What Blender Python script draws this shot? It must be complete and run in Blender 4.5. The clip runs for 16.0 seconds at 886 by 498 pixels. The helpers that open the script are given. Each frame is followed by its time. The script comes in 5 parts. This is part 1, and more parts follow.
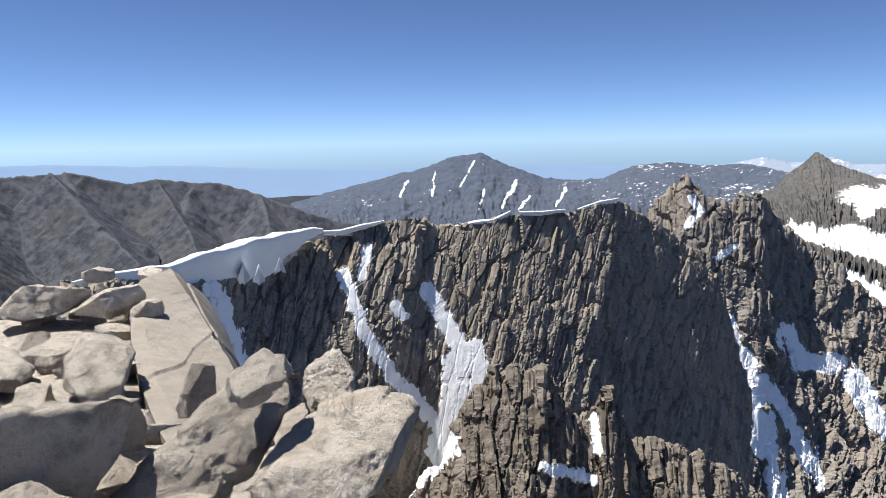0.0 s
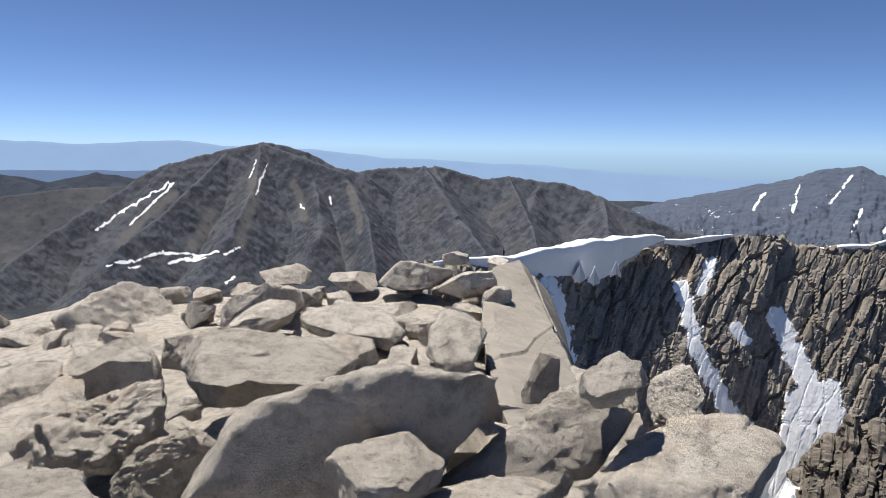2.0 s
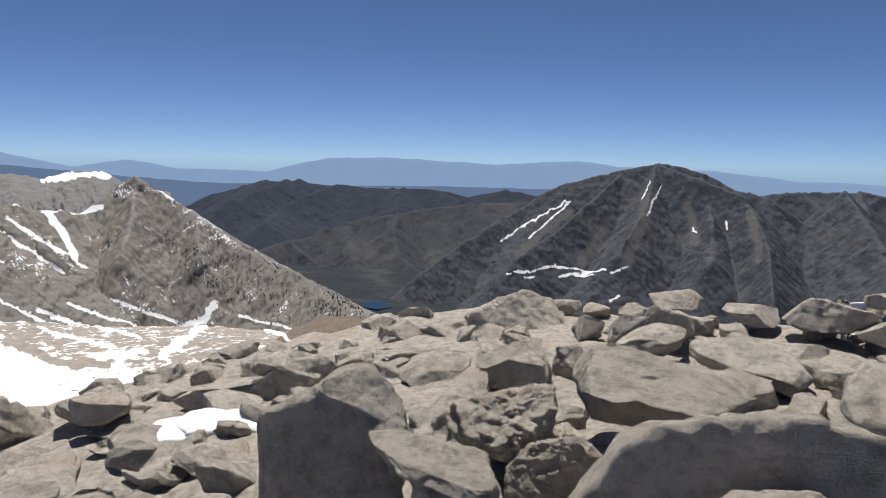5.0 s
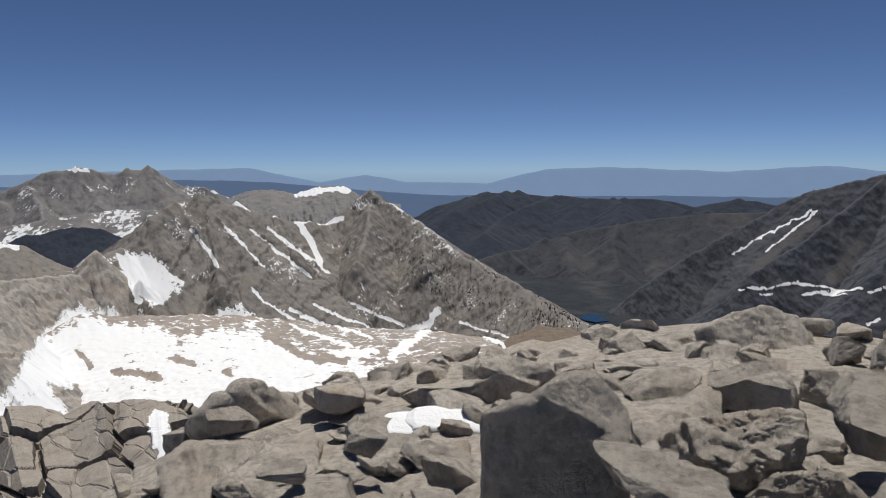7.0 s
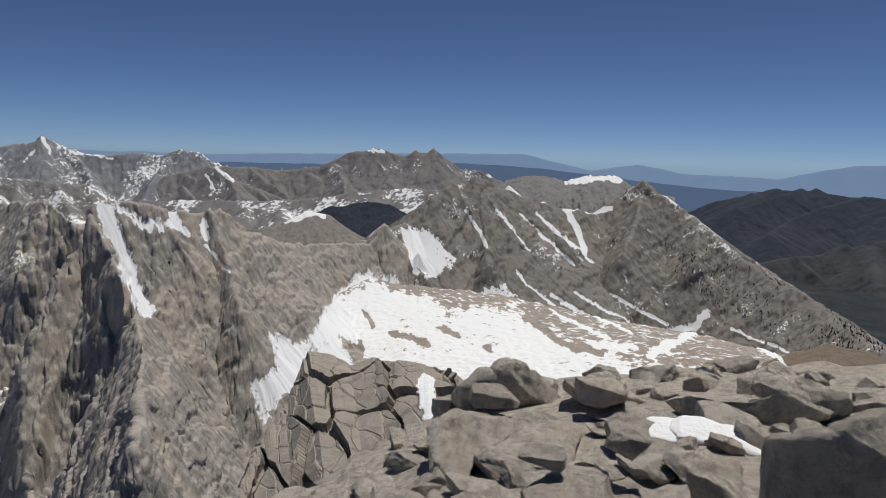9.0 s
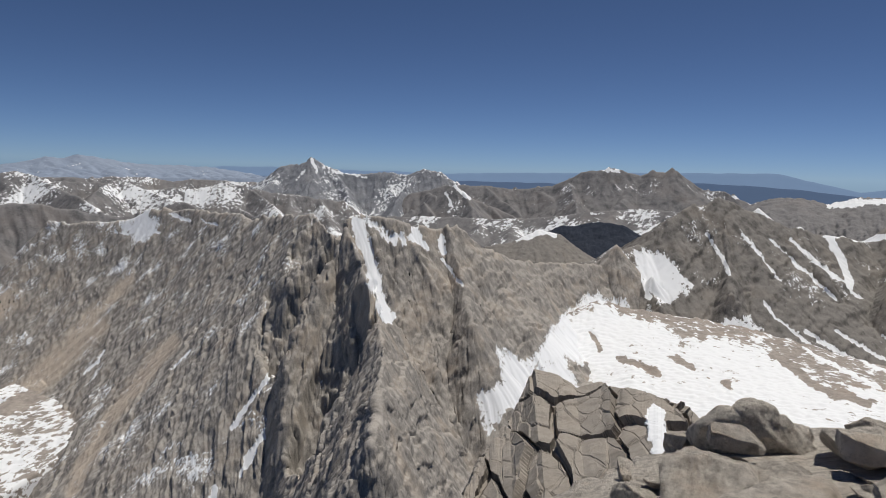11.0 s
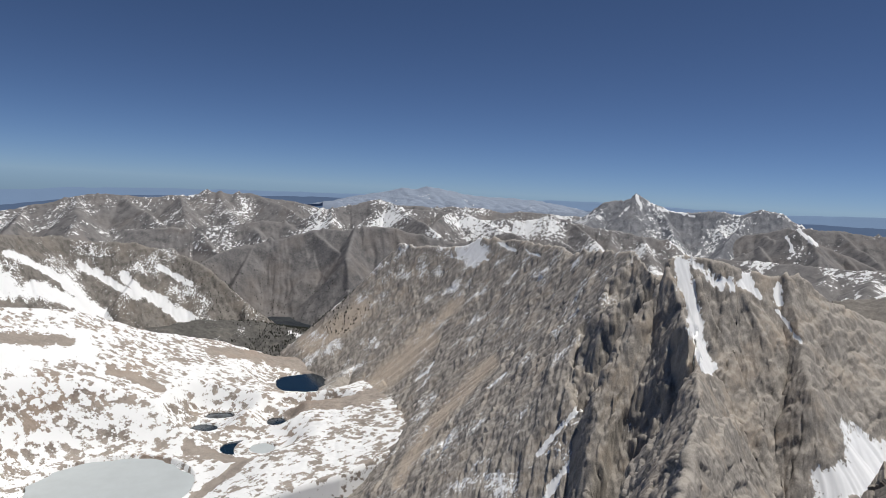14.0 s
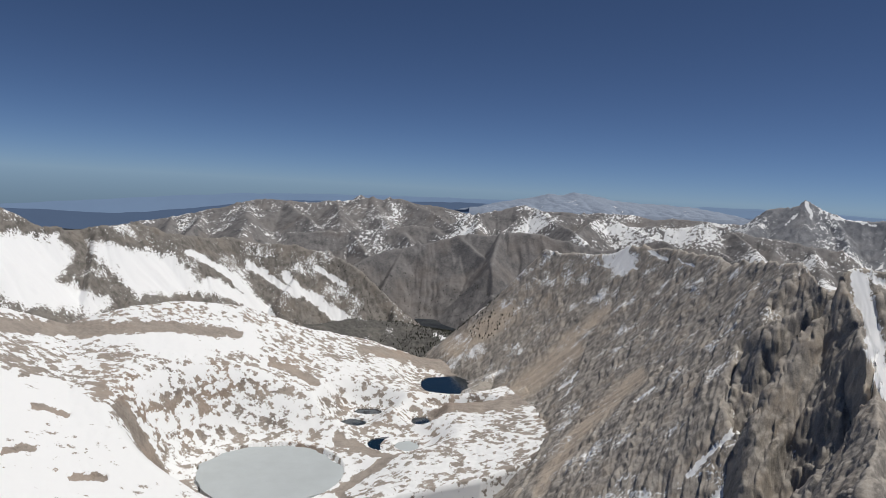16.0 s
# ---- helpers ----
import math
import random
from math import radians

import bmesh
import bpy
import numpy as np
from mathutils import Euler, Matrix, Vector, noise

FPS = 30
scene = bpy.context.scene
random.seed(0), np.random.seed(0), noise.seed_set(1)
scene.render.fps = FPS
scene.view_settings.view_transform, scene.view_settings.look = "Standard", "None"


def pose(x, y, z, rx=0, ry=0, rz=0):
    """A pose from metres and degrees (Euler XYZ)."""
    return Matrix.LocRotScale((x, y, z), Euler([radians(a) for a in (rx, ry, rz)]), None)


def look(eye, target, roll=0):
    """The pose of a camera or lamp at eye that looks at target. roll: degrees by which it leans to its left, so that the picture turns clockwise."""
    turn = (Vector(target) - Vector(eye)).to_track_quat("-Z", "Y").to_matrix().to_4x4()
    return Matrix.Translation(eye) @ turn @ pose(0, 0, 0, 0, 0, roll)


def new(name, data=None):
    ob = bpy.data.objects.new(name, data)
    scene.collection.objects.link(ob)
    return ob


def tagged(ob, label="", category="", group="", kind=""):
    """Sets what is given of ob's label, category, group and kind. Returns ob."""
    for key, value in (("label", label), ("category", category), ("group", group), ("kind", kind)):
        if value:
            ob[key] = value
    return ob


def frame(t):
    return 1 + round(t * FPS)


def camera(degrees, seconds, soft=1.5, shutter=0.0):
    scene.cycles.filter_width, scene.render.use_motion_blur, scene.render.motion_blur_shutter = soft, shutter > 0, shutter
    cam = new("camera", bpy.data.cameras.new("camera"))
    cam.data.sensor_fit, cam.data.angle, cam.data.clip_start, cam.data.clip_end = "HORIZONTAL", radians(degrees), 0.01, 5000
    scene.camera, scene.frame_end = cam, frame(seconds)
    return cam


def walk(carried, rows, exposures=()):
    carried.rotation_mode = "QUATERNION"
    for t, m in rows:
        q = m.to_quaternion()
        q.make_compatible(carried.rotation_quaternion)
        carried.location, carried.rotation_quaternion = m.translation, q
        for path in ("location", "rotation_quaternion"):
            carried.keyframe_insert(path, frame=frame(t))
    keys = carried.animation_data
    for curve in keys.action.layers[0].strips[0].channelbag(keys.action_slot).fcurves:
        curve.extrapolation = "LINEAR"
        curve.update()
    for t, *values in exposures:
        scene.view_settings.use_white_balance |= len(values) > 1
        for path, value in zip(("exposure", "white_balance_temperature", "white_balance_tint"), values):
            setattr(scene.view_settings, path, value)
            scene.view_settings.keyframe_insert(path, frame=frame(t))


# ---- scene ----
# Places are set to fit the camera's view from (0, 0, 0), called the station, eye height above the top
# boulders; far distances are guessed and compressed. A place is (bearing, elevation, distance): bearing in degrees
# counter-clockwise from +y, elevation in degrees above the level, distance in metres along the level.

# ---- camera ----
cam = camera(66.13, 16.0, soft=0.95)
walk(cam, [
    (0, pose(0, 0, 0, 81.07, 1.24, 0)),
    (0.5, pose(-0.036, 0.005, -0.002, 80.95, 0.28, 4.01)),
    (1, pose(-0.097, 0.019, -0.007, 81.73, -0.41, 9.5)),
    (1.5, pose(-0.132, 0.028, -0.018, 81.25, -0.73, 18.8)),
    (2, pose(-0.149, 0.023, -0.016, 81.45, -0.83, 28.34)),
    (2.5, pose(-0.168, 0.01, -0.017, 81.86, -0.79, 35.16)),
    (3, pose(-0.185, 0.007, -0.019, 81.96, -1.04, 41.88)),
    (3.5, pose(-0.201, 0.003, -0.019, 81.92, -1.25, 46.68)),
    (4, pose(-0.197, -0.017, -0.016, 82.33, -1.19, 52.22)),
    (4.5, pose(-0.19, -0.035, -0.015, 82.54, -1.25, 56.04)),
    (4.7, pose(-0.176, -0.052, -0.009, 82.58, -1.08, 57.83)),
    (6.8, pose(-0.234, -0.059, -0.068, 83.27, -0.46, 76.21)),
    (7, pose(-0.24, -0.073, -0.066, 83.45, 0.35, 78.6)),
    (7.5, pose(-0.236, -0.103, -0.06, 82.87, -0.41, 85.09)),
    (8, pose(-0.243, -0.123, -0.058, 82.34, -0.89, 90.58)),
    (8.5, pose(-0.254, -0.14, -0.058, 82.03, -1.3, 95.69)),
    (9, pose(-0.245, -0.165, -0.04, 82.19, -1.6, 101.05)),
    (9.5, pose(-0.172, -0.195, -0.007, 83.05, -1.97, 107.76)),
    (9.7, pose(-0.159, -0.204, -0.004, 83.11, -1.95, 110.16)),
    (11.8, pose(-0.158, -0.203, -0.004, 83.59, -1.02, 127.5)),
    (12, pose(-0.157, -0.206, -0.003, 83.73, -0.86, 129.77)),
    (12.5, pose(-0.153, -0.2, -0.002, 84.37, -1.5, 133.49)),
    (13, pose(-0.162, -0.207, 0.001, 86.05, -1.85, 140)),
    (13.5, pose(-0.162, -0.201, -0.005, 86.51, -2.65, 143.6)),
    (14, pose(-0.162, -0.201, -0.005, 85.09, -3.22, 147.08)),
    (14.5, pose(-0.162, -0.201, -0.005, 84.62, -3.48, 149.46)),
    (15, pose(-0.162, -0.201, -0.005, 84.24, -3.64, 153.64)),
    (15.5, pose(-0.162, -0.2, -0.005, 85.03, -2.95, 156.87)),
    (16, pose(-0.162, -0.2, -0.005, 84.9, -3.24, 159.3)),
], exposures=[(0, 0.62), (2.0, 0.42), (4.5, 0.04), (7.0, -0.42), (8.0, -0.62), (12.0, -0.52), (14.2, -0.48), (16.0, -0.68)])

# ---- light ----
SUN_BEARING, SUN_HEIGHT = 72.0, 68.0
world = bpy.data.worlds.new("sky")
scene.world = world
world.use_nodes = True
wn, wl = world.node_tree.nodes, world.node_tree.links
sky = wn.new("ShaderNodeTexSky")
sky.sky_type, sky.sun_disc = "NISHITA", False
sky.sun_elevation, sky.sun_rotation = radians(SUN_HEIGHT), radians(-SUN_BEARING)
sky.altitude, sky.air_density, sky.dust_density, sky.ozone_density = 3500, 0.53, 1.6, 2.8
wn["Background"].inputs[1].default_value = 0.088
tint = wn.new("ShaderNodeMix")
tint.data_type, tint.blend_type = "RGBA", "MULTIPLY"
tint.inputs[0].default_value, tint.inputs[7].default_value = 1.0, (0.87, 0.96, 1.08, 1)
wl.new(sky.outputs[0], tint.inputs[6])
wl.new(tint.outputs[2], wn["Background"].inputs[0])

sun = new("sun", bpy.data.lights.new("sun", "SUN"))
sun.data.energy, sun.data.angle, sun.data.color = 5.0, radians(0.53), (1.0, 0.95, 0.86)
sb, sh = radians(SUN_BEARING), radians(SUN_HEIGHT)
sun.matrix_world = look((-900 * math.sin(sb) * math.cos(sh), 900 * math.cos(sb) * math.cos(sh), 900 * math.sin(sh)), (0, 0, 0))


# ---- numeric noise ----
rng = np.random.default_rng(7)
GRAD = rng.normal(size=(256, 3)).astype(np.float32)
GRAD /= np.linalg.norm(GRAD, axis=1)[:, None]


def hashed(i, j, k, seed):
    h = i * np.uint32(374761393) + j * np.uint32(668265263) + k * np.uint32(1440662683) + np.uint32(seed * 974711 & 0xFFFFFFFF)
    h = (h ^ (h >> np.uint32(13))) * np.uint32(1274126177)
    return h ^ (h >> np.uint32(16))


def perlin(p, seed=0):
    """Gradient noise of points (n, 3), about -0.7 to 0.7."""
    p = np.asarray(p, np.float32)
    f0 = np.floor(p)
    f = p - f0
    i = f0.astype(np.int32).view(np.uint32)
    w = f * f * f * (f * (f * 6 - 15) + 10)
    x, y, z = f.T
    rows = [[], []]
    for dz in (0, 1):
        for dy in (0, 1):
            pair = []
            for dx in (0, 1):
                g = GRAD[hashed(i[:, 0] + np.uint32(dx), i[:, 1] + np.uint32(dy), i[:, 2] + np.uint32(dz), seed) & np.uint32(255)]
                pair.append(g[:, 0] * (x - dx) + g[:, 1] * (y - dy) + g[:, 2] * (z - dz))
            rows[dz].append(pair[0] + (pair[1] - pair[0]) * w[:, 0])
    lo, hi = (r[0] + (r[1] - r[0]) * w[:, 1] for r in rows)
    return lo + (hi - lo) * w[:, 2]


def fbm(p, octaves=5, seed=0, gain=0.5, ridged=False):
    p = np.asarray(p, np.float32)
    out, amp, norm = np.zeros(len(p), np.float32), 1.0, 0.0
    for o in range(octaves):
        n = perlin(p * 2.03 ** o + 17.3 * o, seed + o)
        out += amp * ((1 - 2.6 * np.abs(n)) if ridged else n * 1.6)
        norm += amp
        amp *= gain
    return out / norm


def blocks(q, seed=0):
    """Cells over the plane points (n, 2): a random height for each cell, a tilt inside it, and the distance to its joint."""
    i0 = np.floor(q).astype(np.int64).astype(np.uint32)
    f1, f2 = np.full(len(q), 9.0), np.full(len(q), 9.0)
    rnd, lean = np.zeros(len(q)), np.zeros(len(q))
    for dx in (-1, 0, 1):
        for dy in (-1, 0, 1):
            ci, cj = i0[:, 0] + np.uint32(dx & 0xFFFFFFFF), i0[:, 1] + np.uint32(dy & 0xFFFFFFFF)
            h = hashed(ci, cj, ci * np.uint32(0), seed).astype(np.int64)
            jx, jy = (h & 1023) / 1023, ((h >> 10) & 1023) / 1023
            ex, ey = q[:, 0] - ci.astype(np.int32) - jx, q[:, 1] - cj.astype(np.int32) - jy
            d = np.maximum(np.abs(ex), np.abs(ey)) * 0.6 + np.hypot(ex, ey) * 0.4
            near = d < f1
            f2 = np.where(near, f1, np.minimum(f2, d))
            f1 = np.where(near, d, f1)
            rnd = np.where(near, ((h >> 20) & 255) / 255, rnd)
            lean = np.where(near, ex * (((h >> 5) & 255) / 127 - 1) + ey * (((h >> 12) & 255) / 127 - 1), lean)
    return rnd, lean, f2 - f1


# ---- shared builders ----
def at(b, e, d):
    """World place of a bearing, elevation and level distance."""
    b, e = np.radians(b), np.radians(e)
    return np.stack([-np.sin(b) * d, np.cos(b) * d, np.tan(e) * d], -1)


def bearings(p):
    """Bearing and elevation of world places (..., 3)."""
    b = np.degrees(np.arctan2(-p[..., 0], p[..., 1]))
    b = np.where(b < -100, b + 360, b)
    return b, np.degrees(np.arctan2(p[..., 2], np.hypot(p[..., 0], p[..., 1])))


def mesh_of(name, v, faces, uv=None, smooth=True, **attributes):
    me = bpy.data.meshes.new(name)
    me.vertices.add(len(v))
    me.vertices.foreach_set("co", np.ascontiguousarray(v, np.float32).ravel())
    n = faces.shape[1]
    me.loops.add(faces.size)
    me.loops.foreach_set("vertex_index", np.ascontiguousarray(faces, np.int32).ravel())
    me.polygons.add(len(faces))
    me.polygons.foreach_set("loop_start", np.arange(0, faces.size, n, dtype=np.int32))
    me.polygons.foreach_set("use_smooth", np.full(len(faces), smooth))
    if uv is not None:
        me.uv_layers.new(name="flow").data.foreach_set("uv", np.ascontiguousarray(uv[faces.ravel()], np.float32).ravel())
    for key, values in attributes.items():
        me.attributes.new(key, "FLOAT", "POINT").data.foreach_set("value", np.ascontiguousarray(values, np.float32))
    me.update(calc_edges=True)
    return me


def grid_faces(nu, nv):
    i = np.arange(nu * nv).reshape(nu, nv)
    return np.stack([i[:-1, :-1], i[:-1, 1:], i[1:, 1:], i[1:, :-1]], -1).reshape(-1, 4)


def along(points, n):
    """n points evenly spread along a line of (bearing, elevation, distance), and the share at which each lies."""
    a = np.array(points, float)
    step = np.hypot(np.diff(a[:, 0]), np.diff(a[:, 1])) + 1e-6
    s = np.concatenate([[0], np.cumsum(step)]) / step.sum()
    u = np.linspace(0, 1, n)
    return np.stack([np.interp(u, s, a[:, k]) for k in range(3)], -1)


def line_distance(b, e, line):
    """Distance in degrees of places to a line of (bearing, elevation)."""
    best = np.full(b.shape, 99.0)
    for (b0, e0), (b1, e1) in zip(line[:-1], line[1:]):
        dx, dy = b1 - b0, e1 - e0
        t = np.clip(((b - b0) * dx + (e - e0) * dy) / (dx * dx + dy * dy + 1e-9), 0, 1)
        best = np.minimum(best, np.hypot(b - b0 - t * dx, e - e0 - t * dy))
    return best


def side_distance(b, e, line):
    """Distance in degrees to a line of (bearing, elevation) that runs downwards; positive on the side of greater bearing. Fades out past its ends."""
    best, sign = np.full(b.shape, 99.0), np.ones(b.shape)
    for (b0, e0), (b1, e1) in zip(line[:-1], line[1:]):
        dx, dy = b1 - b0, e1 - e0
        t = np.clip(((b - b0) * dx + (e - e0) * dy) / (dx * dx + dy * dy + 1e-9), 0, 1)
        d = np.hypot(b - b0 - t * dx, e - e0 - t * dy)
        near = d < best
        best = np.where(near, d, best)
        sign = np.where(near, np.where((b - b0) * -dy + (e - e0) * dx > 0, 1, -1), sign)
    return best * sign


def inside(b, e, ring):
    odd = np.zeros(b.shape, bool)
    for (b0, e0), (b1, e1) in zip(ring, ring[1:] + ring[:1]):
        odd ^= ((e0 > e) != (e1 > e)) & (b < (b1 - b0) * (e - e0) / (e1 - e0 + 1e-9) + b0)
    return odd


def snow_cover(p, base, patches, strips, fields=(), bare=()):
    """Snow on a slope, placed to fit the camera's view: oval patches (bearing, elevation, half width, half height) and
    strips (line, half width), in degrees; fields are rings, bare strips stay free.
    """
    b, e = bearings(p)
    s = np.full(b.shape, float(base))
    q = np.stack([b, e, b * 0], -1).reshape(-1, 3)
    b = b + 0.35 * fbm(q * 0.9, 4, 71).reshape(b.shape)
    e = e + 0.3 * fbm(q * 0.9 + 7, 4, 77).reshape(b.shape)
    b = b + 0.16 * fbm(q * 4.0 + 5, 3, 73).reshape(b.shape)
    e = e + 0.14 * fbm(q * 4.0 + 9, 3, 75).reshape(b.shape)
    thin = 0.35 * fbm(q * 1.4 + 3, 3, 79).reshape(b.shape)
    finger = 0.9 * fbm(q * np.array([1.6, 0.45, 1]) + 11, 4, 81, 0.6).reshape(b.shape)
    for pb, pe, rb, re in patches:
        s = np.maximum(s, 1.25 - 0.75 * np.hypot((b - pb) / rb, (e - pe) / re))
    for line, w in strips:
        s = np.maximum(s, 1.25 + thin - 0.75 * line_distance(b, e, line) / w)
    for ring in fields:
        ef = e + finger
        d = line_distance(b, ef, ring + ring[:1])
        s = np.maximum(s, np.where(inside(b, ef, ring), 0.63 + np.minimum(d * 0.35, 0.3), 0.63 - d * 0.8) + 0.5 * thin)
    for line, w in bare:
        s -= np.clip(1.2 - line_distance(b, e, line) / w, 0, 1) * 0.75
    return s


def blurred(a, half):
    """Mean over neighbours along the first axis, twice."""
    for _ in range(2):
        c = np.cumsum(np.concatenate([np.repeat(a[:1], half + 1, 0), a, np.repeat(a[-1:], half, 0)]), 0)
        a = (c[2 * half + 1:] - c[:-2 * half - 1]) / (2 * half + 1)
    return a


def gullies(height, rows, seed):
    """Water runs from the crest row down to the foot row and gathers: -1 in deep gullies, 0 and above on the ribs between."""
    nu = height.shape[0]
    flow = np.zeros(height.shape)
    draw = np.random.default_rng(seed)
    water = np.ones(nu)
    place = np.arange(nu)
    for sides in (range(rows - 1, -1, -1), range(rows, height.shape[1])):
        water = np.ones(nu)
        for j in sides:
            flow[:, j] = water
            h = height[:, j] + draw.uniform(-0.01, 0.01, nu)
            left, right = np.roll(h, 1), np.roll(h, -1)
            left[0], right[-1] = 9, 9
            step = np.where((left < h - 0.012) & (left <= right), -1, np.where(right < h - 0.012, 1, 0))
            nxt = np.ones(nu) * 0.6
            np.add.at(nxt, place + step, water)
            water = nxt
    g = np.log1p(flow)
    wide = max(2, nu // 60)
    out = 0.15 * blurred(g, 1) + 0.5 * blurred(np.maximum(g - 1.6, 0), max(2, wide // 2)) + 1.1 * blurred(np.maximum(g - 2.8, 0), wide + 1)
    return np.clip((out.mean() - out) / (2.2 * out.std() + 1e-6), -1.3, 0.8)


def ridge(name, crest, foot, nu, nv, material, label, category="mountain", rough=20.0, size=120.0, jag=6.0, profile=1.3,
          back=300.0, far=None, base=0.0, patches=(), strips=(), hollows=(), joints=None, fine=0.4, up=0.25, seed=1, kind="", snow_lift=0.0, skirt=-345.0, run=1.3, ribs=0.5, smooth_snow=0.75, fields=(), bare=()):
    """A mountain ridge: its crest line, the line of its foot on the near side, and the far side behind it.
    rough: height of the ribs and gullies; size: their spacing; jag: unevenness of the crest; joints: (width, height, depth) of rock blocks."""
    c, f = along(crest, nu), along(foot, nu)
    cp, fp = at(c[:, 0], c[:, 1], c[:, 2]), at(f[:, 0], f[:, 1], f[:, 2])
    s_len = np.concatenate([[0], np.cumsum(np.linalg.norm(np.diff(cp, axis=0), axis=1))])
    q = np.stack([s_len / size * 2.2, s_len * 0 + seed * 3.1, s_len * 0], -1)
    tooth = jag * fbm(q, 6, seed + 40, 0.6)
    if far is None:
        out = cp[:, :2] / np.linalg.norm(cp[:, :2], axis=1)[:, None]
        bp = np.concatenate([cp[:, :2] + out * back, cp[:, 2:] - 0.7 * back], 1)
    else:
        g = along(far, nu)
        bp = at(g[:, 0], g[:, 1], g[:, 2])
    nb = max(6, nv // 6) if far is None else nv // 2
    v = np.linspace(0, 1, nv)
    w = np.linspace(0, 1, nb + 1)[1:]
    zf = np.concatenate([v, np.ones(nb)])
    p = np.empty((nu, nv + nb, 3))
    p[:, :nv, :2] = fp[:, None, :2] + (cp - fp)[:, None, :2] * v[None, :, None]
    p[:, :nv, 2] = fp[:, None, 2] + (cp - fp)[:, None, 2] * (v ** profile)[None, :]
    p[:, nv:, :2] = cp[:, None, :2] + (bp - cp)[:, None, :2] * w[None, :, None]
    p[:, nv:, 2] = cp[:, None, 2] + (bp - cp)[:, None, 2] * (1 - (1 - w) ** profile)[None, :]
    hold = np.concatenate([v ** (3 + size / 12), (1 - w) ** 3])
    p[..., 2] += tooth[:, None] * hold[None, :]
    if skirt:
        drop = np.maximum(fp[:, 2] - skirt, 1.0)
        inward = -fp[:, :2] / np.linalg.norm(fp[:, :2], axis=1)[:, None] * np.minimum(drop * run, np.linalg.norm(fp[:, :2], axis=1) * 0.4)[:, None]
        a = np.linspace(1, 0, nv // 6 + 1)[:-1]
        apron = np.empty((nu, len(a), 3))
        apron[..., :2] = fp[:, None, :2] + inward[:, None, :] * a[None, :, None]
        apron[..., 2] = fp[:, None, 2] - drop[:, None] * (a ** 0.8)[None, :]
        p = np.concatenate([apron, p], 1)
    du, dv = np.gradient(p, axis=0), np.gradient(p, axis=1)
    n = np.cross(du, dv)
    n /= np.linalg.norm(n, axis=-1)[..., None] + 1e-9
    n *= np.where(n[..., 2:] < 0, -1, 1)
    v_len = np.cumsum(np.concatenate([np.zeros((nu, 1)), np.linalg.norm(np.diff(p, axis=1), axis=2)], 1), 1)
    sl = np.broadcast_to(s_len[:, None], v_len.shape)
    flat = p.reshape(-1, 3)
    relief = fbm(flat / (size * 1.5), 6, seed + 9, 0.52, True).reshape(v_len.shape)
    disp = rough * 0.4 * relief
    if ribs:
        disp = disp + rough * ribs * gullies(fbm(flat / (size * 2.5), 4, seed + 3, 0.55).reshape(v_len.shape), p.shape[1] - nb, seed)
    disp = disp.ravel()
    edge = np.minimum(1, np.abs(np.concatenate([np.full(p.shape[1] - nv - nb, 0.15), np.interp(np.linspace(0, 1, nv), (0, 0.15, 1), (0.15, 1, 0.12)), np.linspace(0.12, 1, nb)])))
    disp *= np.broadcast_to(edge[None, :], v_len.shape).ravel()
    joint = np.ones(len(flat))
    if joints:
        bw, bh, bd = joints
        wob = fbm(flat / (bw * 3), 3, seed + 21)
        jq = np.stack([sl.ravel() / bw + wob * 0.25 + v_len.ravel() / bh * 0.12, v_len.ravel() / bh + wob * 0.25], -1)
        r1, l1, j1 = blocks(jq, seed + 2)
        r2, l2, j2 = blocks(jq * 2.7 + 5.5, seed + 8)
        disp += bd * (r1 - 0.5 + 0.5 * l1) + fine * bd * (r2 - 0.5 + 0.8 * l2) - 0.8 * bd * (j1 < 0.07) - 0.5 * fine * bd * (j2 < 0.09)
        joint = np.minimum(np.clip(j1 / 0.1, 0, 1), np.clip(j2 / 0.1 + 0.4, 0, 1))
    snow = snow_cover(flat + n.reshape(-1, 3) * disp[:, None], base, patches, strips, fields, bare)
    lying = np.clip((snow - 0.45) / 0.3, 0, 1)
    disp = disp * (1 - smooth_snow * lying) + smooth_snow * lying * rough * 0.1
    flat = flat + n.reshape(-1, 3) * disp[:, None]
    flat[:, 2] += up * rough * fbm(flat / (size * 0.12), 3, seed + 12) * 0.4
    for hb, he, hd, wb, wd in hollows:
        b, _ = bearings(flat)
        r = np.hypot((b - hb) / wb, (np.hypot(flat[:, 0], flat[:, 1]) - hd) / wd)
        level = math.tan(radians(he)) * hd
        wide = 1.0 if wd > 30 else 2.2
        k = np.clip((1.15 + wide - r) / wide, 0, 1)
        flat[:, 2] += (level + np.where(r < 1.05, -4.0, 0.6 + 1.2 * (r - 1.05)) - flat[:, 2]) * k * k * (3 - 2 * k)
    if base > 0:
        snow = snow + 0.3 * fbm(flat / (size * 0.9) * np.array([1, 1, 2.5]), 4, seed + 60, 0.6)
    if snow_lift:
        flat[:, 2] += snow_lift * np.clip(snow - 0.4, 0, 0.5)
    return finished(name, flat, nu, p.shape[1], np.stack([sl.ravel(), v_len.ravel()], -1), snow, joint, material, label, category, kind, joints)


